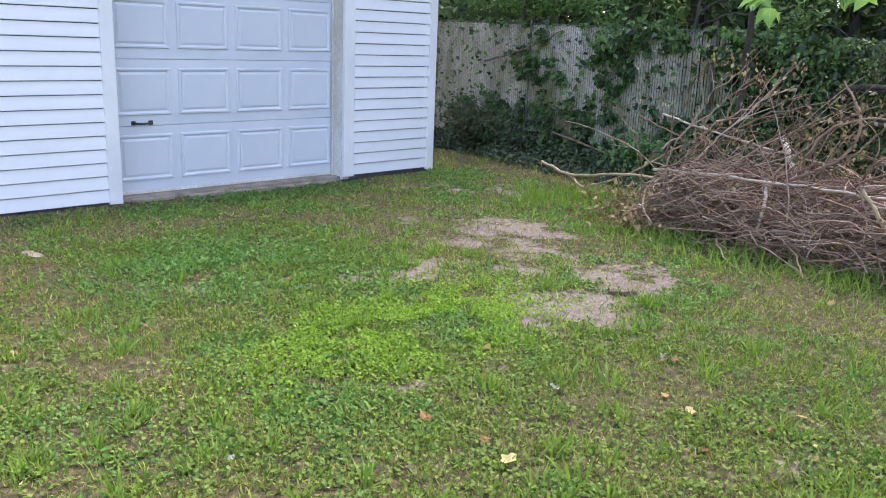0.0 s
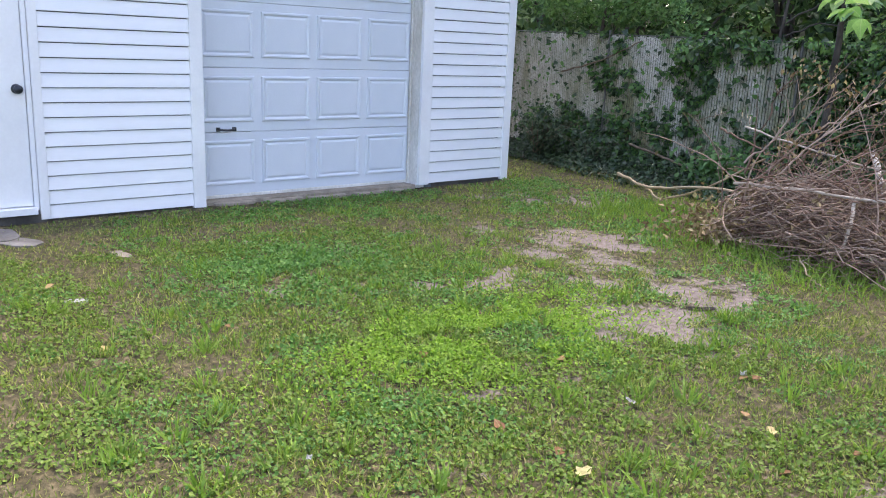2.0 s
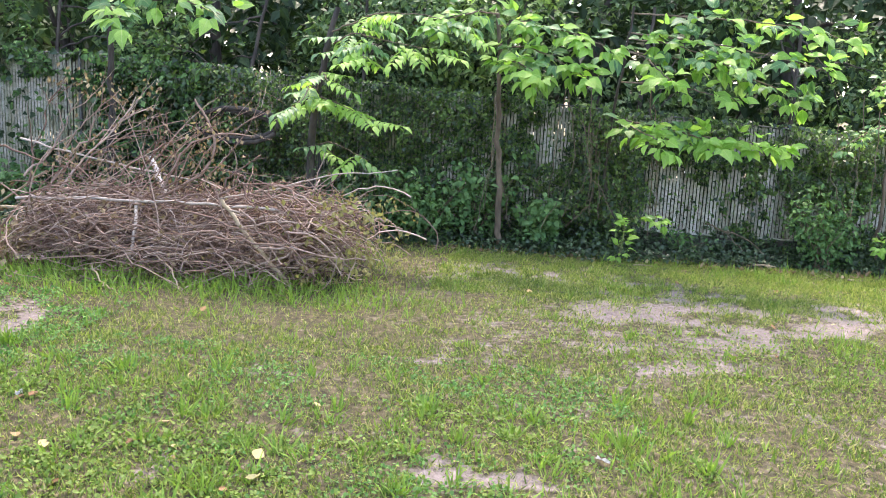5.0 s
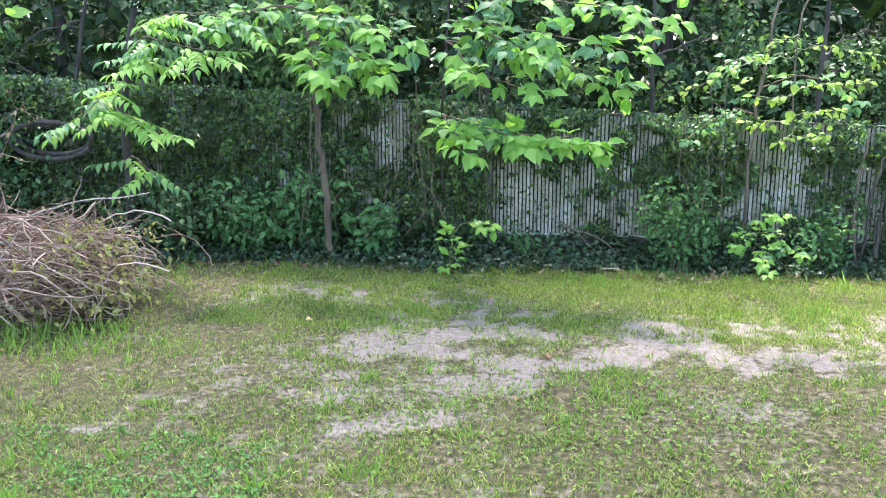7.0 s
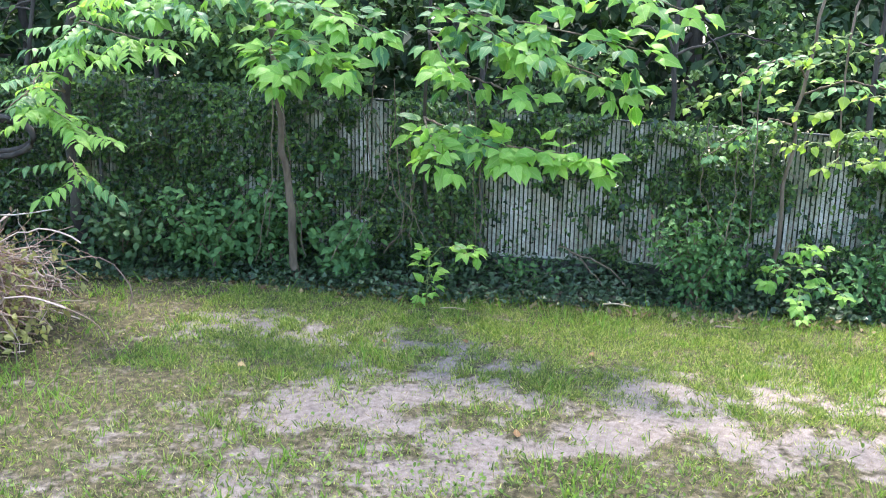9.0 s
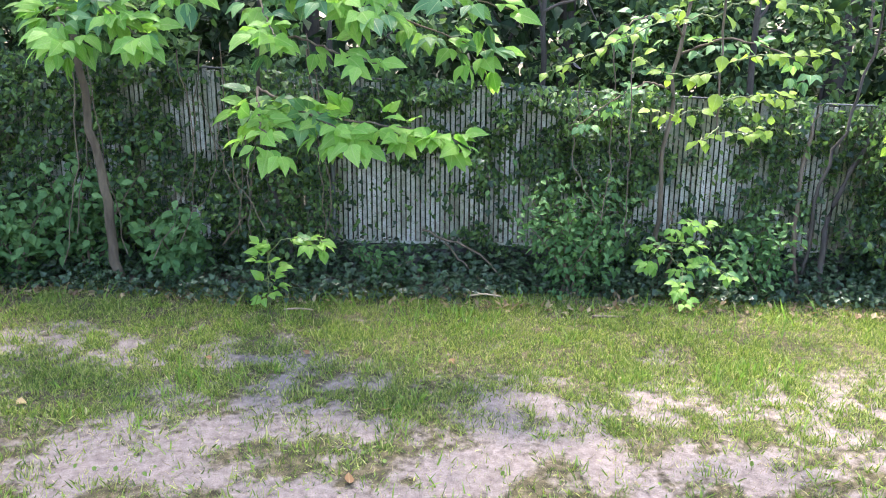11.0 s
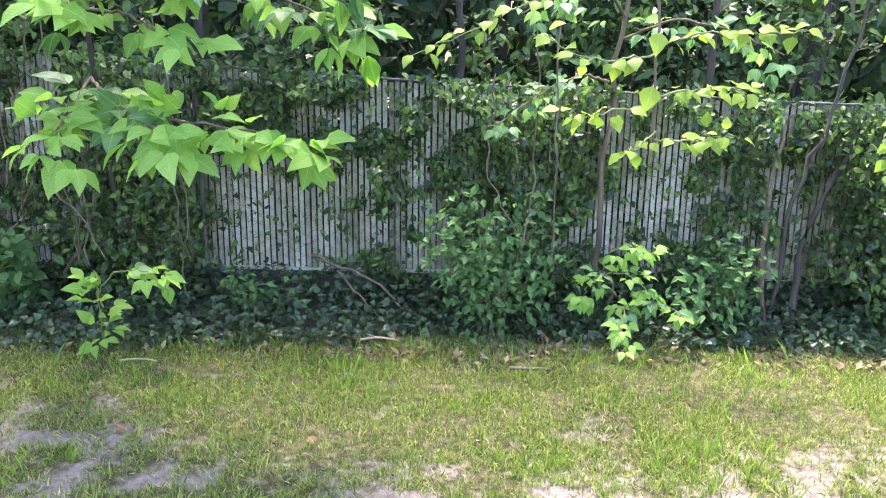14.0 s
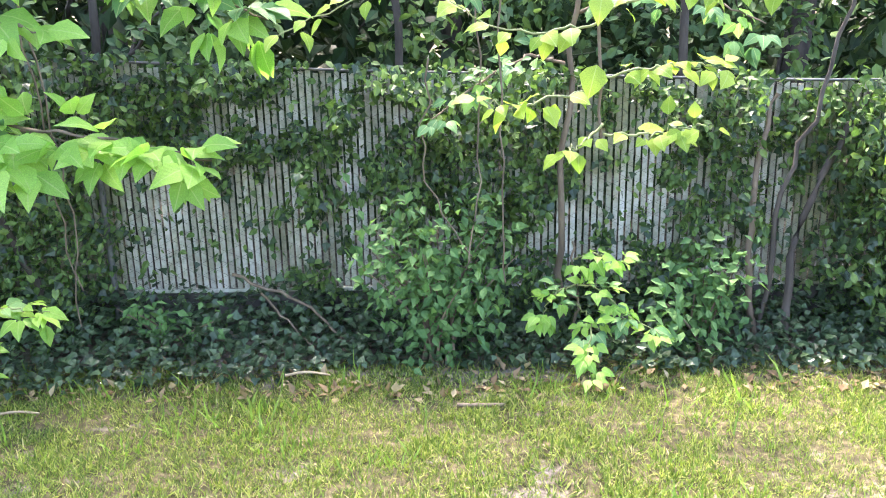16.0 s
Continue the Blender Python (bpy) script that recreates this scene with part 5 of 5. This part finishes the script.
def bough(tr, tr_at, pts, nodes, size, meshes, bright, reach=0.12, r=0.008, kind="trio", bark="bark"):
    """A branch with leaves in threes (or along leaf stalks) from node to node."""
    path = smooth_path(pts, 24, 0.004)
    o = np.array(pts[0], float)
    V, F = tube_arrays((path - o)[None], np.linspace(r, r * 0.35, 24)[None], 6)
    br = np_mesh("branch", V, F, M[bark], None, True)
    br.location = tuple(o)
    br.parent, br.matrix_parent_inverse = tr, Matrix.Translation(tuple(-np.array(tr_at, float)))
    inv = Matrix.Translation(tuple(-o))
    for i in range(nodes):
        u = 0.15 + 0.85 * (i + rng.random() * 0.6) / nodes
        p = path[min(23, int(u * 23))]
        ahead = path[min(23, int(u * 23) + 1)] - path[max(0, int(u * 23) - 1)]
        ahead /= max(np.linalg.norm(ahead), 1e-6)
        side = np.array([rng.normal(0, 0.8), rng.normal(-0.35, 0.6), rng.normal(-0.1, 0.4)]) + ahead * 0.5
        side /= np.linalg.norm(side)
        q = p + side * reach * rng.uniform(0.4, 1.2)
        young = rng.random() < bright * (0.5 + u)
        pool = meshes[0] if young else meshes[1]
        if kind == "trio":
            for a in (-0.9, 0.0, 0.9):
                c, s = math.cos(a), math.sin(a)
                ax = np.array([side[0] * c - side[1] * s, side[0] * s + side[1] * c, side[2] - 0.3 * rng.random()])
                nor = np.array([side[0] * 0.4 + rng.normal(0, 0.5), side[1] * 0.4 - 0.3 + rng.normal(0, 0.45), 0.8])
                one_leaf(br, inv, q + ax * 0.018 / np.linalg.norm(ax), ax, nor, rng.uniform(*size) * (1.1 if a == 0 else 0.9), pool[rng.integers(2)])
        elif kind == "single":
            ax = side + np.array([0, 0, -0.3])
            one_leaf(br, inv, p + side * 0.02, ax, np.array([rng.normal(0, 0.4), -0.35, 0.8]), rng.uniform(*size), pool[rng.integers(2)])
        else:
            stalk = side * np.array([1, 1, 0.4]) + np.array([0, 0, -0.25])
            stalk /= np.linalg.norm(stalk)
            lat = np.cross(stalk, (0, 0, 1))
            for j in range(5):
                b = p + stalk * (0.05 + 0.055 * j)
                for sgn in (-1, 1):
                    one_leaf(br, inv, b, lat * sgn + stalk * 0.6 + np.array([0, 0, -0.25]), np.array([rng.normal(0, 0.2), -0.2, 1.0]), rng.uniform(*size), pool[rng.integers(2)])
            one_leaf(br, inv, p + stalk * 0.32, stalk + np.array([0, 0, -0.2]), np.array([0, -0.2, 1.0]), rng.uniform(*size), pool[rng.integers(2)])
    return br


def yard_tree(foot, trunk, r, label, bark="bark"):
    ob = tagged(empty("tree", foot), label, "tree")
    f = np.array(foot, float)
    stem("trunk", [tuple(np.array(q, float) - f) for q in trunk], r, r * 0.5, M[bark], ob, 10, 18, 0.012)
    return ob


BIGSET, LIMESET, PINSET = (YOUNG, BIG), (LIME, LIME), (PINN, PINND)
tA = (0.37, 7.38, 0.0)
ta = yard_tree(tA, [(0.37, 7.38, -0.1), (0.34, 7.36, 0.6), (0.3, 7.3, 1.2), (0.25, 7.2, 2.0)], 0.032, "slim tree with broad leaves before the fence")
tB = (1.42, 7.62, 0.0)
tb = yard_tree(tB, [(1.42, 7.62, -0.1), (1.38, 7.6, 0.25), (1.25, 7.6, 0.7), (1.3, 7.4, 1.4), (1.35, 7.2, 2.1)], 0.018, "broad-leaved tree overhanging the lawn", "darkbark")
LEAFSIZE = (0.085, 0.135)
# low bough with the brightest leaves
bough(tb, tB, [(1.28, 7.4, 1.2), (1.55, 6.95, 1.16), (1.9, 6.65, 1.1), (2.25, 6.54, 1.08), (2.52, 6.5, 1.02)], 40, LEAFSIZE, BIGSET, 0.8, 0.1)
bough(tb, tB, [(1.28, 7.4, 1.2), (1.42, 6.9, 1.12), (1.52, 6.55, 1.08), (1.62, 6.42, 1.02)], 22, LEAFSIZE, BIGSET, 0.8, 0.1)
bough(tb, tB, [(1.55, 6.95, 1.16), (1.75, 6.65, 1.12), (1.9, 6.5, 1.08), (2.0, 6.44, 1.04)], 17, LEAFSIZE, BIGSET, 0.7, 0.09)
# a single sprig above it
bough(tb, tB, [(1.3, 7.4, 1.5), (1.65, 6.9, 1.48), (1.92, 6.56, 1.42), (2.1, 6.46, 1.38)], 11, LEAFSIZE, BIGSET, 0.9, 0.06)
# the boughs over the sprig
bough(tb, tB, [(1.32, 7.3, 1.75), (1.45, 6.9, 1.68), (1.56, 6.65, 1.55), (1.64, 6.5, 1.47)], 22, LEAFSIZE, BIGSET, 0.45, 0.1)
bough(tb, tB, [(1.32, 7.3, 1.75), (1.9, 6.95, 1.66), (2.35, 6.8, 1.52), (2.66, 6.72, 1.4)], 34, LEAFSIZE, BIGSET, 0.5, 0.1)
bough(tb, tB, [(1.33, 7.3, 1.9), (1.8, 6.85, 1.82), (2.3, 6.6, 1.72), (2.7, 6.5, 1.62)], 44, LEAFSIZE, BIGSET, 0.5, 0.11)
bough(tb, tB, [(1.33, 7.3, 1.85), (1.6, 6.9, 1.8), (1.85, 6.65, 1.7), (2.05, 6.5, 1.62)], 31, LEAFSIZE, BIGSET, 0.45, 0.11)
bough(tb, tB, [(1.34, 7.25, 2.05), (1.9, 6.9, 2.0), (2.5, 6.75, 1.95), (2.95, 6.7, 1.84)], 37, LEAFSIZE, BIGSET, 0.4, 0.12)
bough(ta, tA, [(0.28, 7.2, 1.75), (0.55, 6.9, 1.72), (0.8, 6.65, 1.6), (0.98, 6.5, 1.5)], 41, LEAFSIZE, BIGSET, 0.55, 0.11)
bough(ta, tA, [(0.28, 7.2, 1.65), (0.4, 6.9, 1.62), (0.55, 6.65, 1.55), (0.65, 6.55, 1.48)], 31, LEAFSIZE, BIGSET, 0.6, 0.11)
bough(ta, tA, [(0.27, 7.2, 1.9), (0.5, 6.9, 1.92), (0.9, 6.7, 1.82), (1.2, 6.6, 1.7)], 37, LEAFSIZE, BIGSET, 0.5, 0.11)
bough(ta, tA, [(0.26, 7.2, 2.0), (0.1, 6.9, 1.98), (-0.1, 6.7, 1.9), (-0.2, 6.6, 1.8)], 27, LEAFSIZE, BIGSET, 0.5, 0.11)
# low leafy shoots at the fence foot, leaf by leaf
tS = (3.72, 7.55, 0.0)
ts = yard_tree(tS, [(3.72, 7.55, -0.05), (3.7, 7.5, 0.25), (3.68, 7.46, 0.5)], 0.008, "low bush with light green leaf sprays")
ts["category"] = "shrub"
for pts, nd in (([(3.7, 7.5, 0.3), (3.78, 7.4, 0.32), (3.9, 7.28, 0.22), (4.0, 7.18, 0.2)], 18), ([(3.71, 7.5, 0.22), (3.75, 7.35, 0.2), (3.72, 7.2, 0.14), (3.68, 7.1, 0.08)], 18),
                ([(3.69, 7.48, 0.42), (3.76, 7.42, 0.46), (3.84, 7.36, 0.45)], 9), ([(3.7, 7.5, 0.3), (3.6, 7.4, 0.3), (3.54, 7.3, 0.22)], 12)):
    bough(ts, tS, pts, nd, (0.045, 0.075), BIGSET, 0.55, 0.05, 0.004, "trio", "greenstem")
tW = (1.38, 7.05, 0.0)
tw = yard_tree(tW, [(1.38, 7.05, -0.03), (1.4, 7.0, 0.2), (1.41, 6.96, 0.42)], 0.006, "broad-leaved bright green seedling at the ivy's edge", "greenstem")
tw["category"] = "seedling"
bough(tw, tW, [(1.38, 7.05, 0.02), (1.4, 7.0, 0.2), (1.41, 6.96, 0.38)], 12, (0.055, 0.085), BIGSET, 0.95, 0.05, 0.004, "trio", "greenstem")
bough(tw, tW, [(1.4, 7.0, 0.3), (1.5, 6.98, 0.42), (1.62, 6.97, 0.42), (1.74, 6.98, 0.4)], 10, (0.06, 0.09), BIGSET, 0.8, 0.05, 0.004, "trio", "greenstem")
tD = (3.68, 7.72, 0.0)
td = yard_tree(tD, [(3.68, 7.72, -0.1), (3.65, 7.7, 0.6), (3.7, 7.7, 1.3), (3.8, 7.6, 2.2)], 0.017, "slim brown-barked tree close to the fence")
bough(td, tD, [(3.72, 7.68, 1.5), (3.6, 7.4, 1.6), (3.4, 7.2, 1.6), (3.2, 7.1, 1.5)], 22, (0.05, 0.08), BIGSET, 0.1, 0.1)
bough(td, tD, [(3.72, 7.68, 1.4), (3.9, 7.45, 1.5), (4.1, 7.3, 1.45), (4.3, 7.2, 1.35)], 22, (0.05, 0.08), BIGSET, 0.1, 0.1)
bough(td, tD, [(3.66, 7.68, 1.2), (3.5, 7.5, 1.25), (3.3, 7.4, 1.15), (3.1, 7.35, 1.0)], 20, (0.045, 0.07), BIGSET, 0.1, 0.1)
tL = (-1.35, 7.5, 0.0)
tl = yard_tree(tL, [(-1.35, 7.5, -0.1), (-1.4, 7.45, 0.6), (-1.3, 7.3, 1.3), (-1.1, 7.2, 2.0)], 0.045, "young feather-leaved tree by the fence", "darkbark")
for pts, nd in (([(-1.35, 7.35, 1.1), (-1.2, 6.95, 1.25), (-1.0, 6.7, 1.22), (-0.5, 6.5, 1.05)], 10), ([(-1.3, 7.3, 1.3), (-1.25, 6.9, 1.35), (-1.2, 6.6, 1.25), (-1.25, 6.45, 1.15)], 7),
                ([(-1.3, 7.3, 1.3), (-1.15, 6.9, 1.45), (-1.05, 6.65, 1.42), (-1.0, 6.55, 1.36)], 4), ([(-1.38, 7.4, 0.8), (-1.1, 7.0, 0.88), (-0.85, 6.7, 0.84), (-0.65, 6.5, 0.78)], 4),
                ([(-1.15, 7.2, 1.7), (-0.9, 6.95, 1.78), (-0.5, 6.7, 1.7), (-0.1, 6.5, 1.62)], 12), ([(-1.15, 7.2, 1.8), (-0.7, 6.95, 1.95), (-0.25, 6.7, 1.92), (0.1, 6.5, 1.78)], 12), ([(-1.1, 7.2, 1.65), (-0.9, 6.85, 1.65), (-0.7, 6.6, 1.56)], 7)):
    bough(tl, tL, pts, nd, (0.08, 0.12), PINSET, 0.6, 0.1, 0.007, "pinnate", "bark")
tP = (-3.3, 7.5, 0.0)
tp = yard_tree(tP, [(-3.3, 7.5, -0.1), (-3.3, 7.45, 0.8), (-3.2, 7.3, 1.6), (-3.1, 7.1, 2.3)], 0.04, "young broad-leaved tree by the fence", "darkbark")
bough(tp, tP, [(-3.15, 7.2, 1.9), (-3.0, 6.9, 1.95), (-2.8, 6.6, 1.85), (-2.6, 6.4, 1.75)], 15, (0.12, 0.18), BIGSET, 0.5)
bough(tp, tP, [(-3.15, 7.2, 2.0), (-2.7, 6.9, 2.05), (-2.2, 6.7, 1.95), (-1.9, 6.6, 1.85)], 15, (0.12, 0.18), BIGSET, 0.5)
# lime-green hanging twigs
tM = (4.52, 7.62, 0.0)
tm = yard_tree(tM, [(4.52, 7.62, -0.1), (4.56, 7.62, 0.6), (4.72, 7.65, 1.0), (4.82, 7.7, 1.5), (4.7, 7.2, 2.3)], 0.012, "slanting tree with lime-green leaves at the fence", "darkbark")
stem("trunk", [(0.0, 0, -0.05), (-0.06, 0.02, 0.45), (-0.02, 0.08, 0.8), (0.06, 0.15, 1.05)], 0.017, 0.01, M["bark"], tm, 8, 14, 0.008)
stem("trunk", [(0.1, -0.05, -0.05), (0.12, 0.02, 0.4), (0.26, 0.08, 0.75), (0.45, 0.15, 1.05)], 0.02, 0.012, M["darkbark"], tm, 8, 14, 0.008)
bough(tm, tM, [(4.7, 7.2, 2.3), (4.1, 6.5, 2.3), (3.55, 6.1, 1.95), (3.52, 6.05, 1.5), (3.54, 6.05, 1.12)], 8, (0.05, 0.085), LIMESET, 0.5, 0.05, 0.009, "single")
for pts, nd in (([(3.53, 6.05, 1.26), (3.65, 6.03, 1.29), (3.73, 6.0, 1.29), (3.81, 5.98, 1.28)], 20), ([(3.53, 6.05, 1.24), (3.4, 6.03, 1.22), (3.34, 6.02, 1.2), (3.26, 6.0, 1.23)], 16), ([(3.54, 6.05, 1.14), (3.65, 6.04, 1.14), (3.7, 6.02, 1.15), (3.77, 6.0, 1.16)], 16),
                ([(3.54, 6.05, 1.16), (3.48, 6.0, 1.12), (3.44, 5.98, 1.11)], 7), ([(3.52, 6.05, 1.4), (3.65, 6.03, 1.45), (3.78, 6.0, 1.44), (3.92, 5.98, 1.45)], 24), ([(3.52, 6.05, 1.38), (3.4, 6.0, 1.36), (3.28, 6.0, 1.38), (3.2, 6.0, 1.44)], 16),
                ([(3.52, 6.07, 1.6), (3.3, 6.05, 1.58), (3.05, 6.02, 1.46), (2.82, 6.0, 1.36)], 20), ([(3.52, 6.07, 1.62), (3.65, 6.05, 1.66), (3.85, 6.0, 1.62), (3.98, 6.0, 1.56)], 22), ([(3.53, 6.06, 1.72), (3.4, 6.0, 1.68), (3.3, 5.98, 1.58)], 14)):
    bough(tm, tM, pts, nd, (0.032, 0.054), LIMESET, 0.5, 0.03, 0.0035, "single", "greenstem")
for pts, nd in (([(4.8, 7.3, 1.9), (4.5, 6.7, 1.5), (4.35, 6.3, 1.2), (4.3, 6.2, 1.0)], 26), ([(4.8, 7.3, 1.9), (4.7, 6.7, 1.8), (4.4, 6.2, 1.7), (4.2, 6.0, 1.55)], 26)):
    bough(tm, tM, pts, int(nd * 1.4), (0.028, 0.052), LIMESET, 0.5, 0.05, 0.005, "single", "greenstem")

# ---- small things on the lawn ----
def scrap(name, x, y, w, d, mat, label, category, seed, lift=0.02):
    """A crumpled scrap: a bent grid with a ragged outline."""
    r = random.Random(seed)
    bm = bmesh.new()
    g = [[bm.verts.new(((i / 4 - 0.5) * w * r.uniform(0.8, 1.1), (j / 3 - 0.5) * d * r.uniform(0.8, 1.1), lift + r.uniform(-0.004, 0.01))) for j in range(4)] for i in range(5)]
    for i in range(4):
        for j in range(3):
            bm.faces.new((g[i][j], g[i + 1][j], g[i + 1][j + 1], g[i][j + 1]))
    bmesh.ops.solidify(bm, geom=bm.faces[:], thickness=0.002)
    ob = part(name, bm, M[mat])
    ob.matrix_world = pose(x, y, put_on(x, y), r.uniform(-6, 6), r.uniform(-6, 6), r.uniform(0, 180))
    return tagged(ob, label, category)


scrap("scrap", -1.16, 1.84, 0.06, 0.05, "yellow", "pale yellow scrap lying in the grass", "litter", 1, 0.035)
scrap("bark_piece", -2.04, 3.8, 0.17, 0.045, "darkbark", "dark strip of bark on bare soil", "bark", 2, 0.012)
scrap("paper_scrap", 1.0, 2.97, 0.05, 0.025, "paper", "small white paper scrap in grass", "litter", 3)
scrap("paper_scrap", -0.17, 2.6, 0.07, 0.025, "yellow", "small cream scrap in grass", "litter", 4)
scrap("paper_scrap", -1.45, 2.45, 0.045, 0.02, "paper", "small white paper scrap in grass", "litter", 5)
scrap("paper_scrap", -1.75, 1.15, 0.025, 0.02, "paper", "small white paper scrap in grass", "litter", 6, 0.035)
scrap("paper_scrap", -1.35, 3.1, 0.04, 0.03, "paper", "small grey-white scrap in grass", "litter", 7)
for i in range(70):
    x, y = rng.uniform(-4.5, 3.5), rng.uniform(0.9, 6.6)
    if i < 30:
        x, y = rng.uniform(-3.2, -0.2), rng.uniform(0.9, 3.2)
    me = leaf_mesh("fallen_leaf", HEART, M["fallen"], rng.uniform(-0.5, 0.4))
    ob = new("fallen_leaf", me)
    s = rng.uniform(0.03, 0.06)
    ob.matrix_world = pose(x, y, put_on(x, y, 0.016), rng.uniform(-25, 25), rng.uniform(-25, 25), rng.uniform(0, 360)) @ Matrix.Diagonal((s, s, s, 1))
    tagged(ob, "dry brown fallen leaf on the lawn", "leaf", "fallen leaves")
tagged(stem("fallen_twig", [(1.5, 6.93, 0.02), (1.57, 6.95, 0.025), (1.66, 6.94, 0.02)], 0.006, 0.004, M["tanstick"], None, 6, 8), "pale fallen stick at the ivy's edge", "stick")
tagged(stem("fallen_twig", [(2.52, 7.2, 0.04), (2.6, 7.22, 0.05), (2.7, 7.2, 0.04)], 0.006, 0.004, M["tanstick"], None, 6, 8), "pale fallen stick at the ivy's edge", "stick")
tagged(stem("fallen_twig", [(3.2, 6.98, 0.012), (3.3, 6.97, 0.015), (3.38, 6.98, 0.012)], 0.009, 0.007, M["bark"], None, 6, 8), "short brown stick on the soil", "stick")
tagged(stem("fallen_log", [(5.0, 7.25, 0.03), (5.25, 7.25, 0.06), (5.45, 7.3, 0.1)], 0.045, 0.035, M["bark"], None, 8, 8), "short brown log at the fence end", "log")
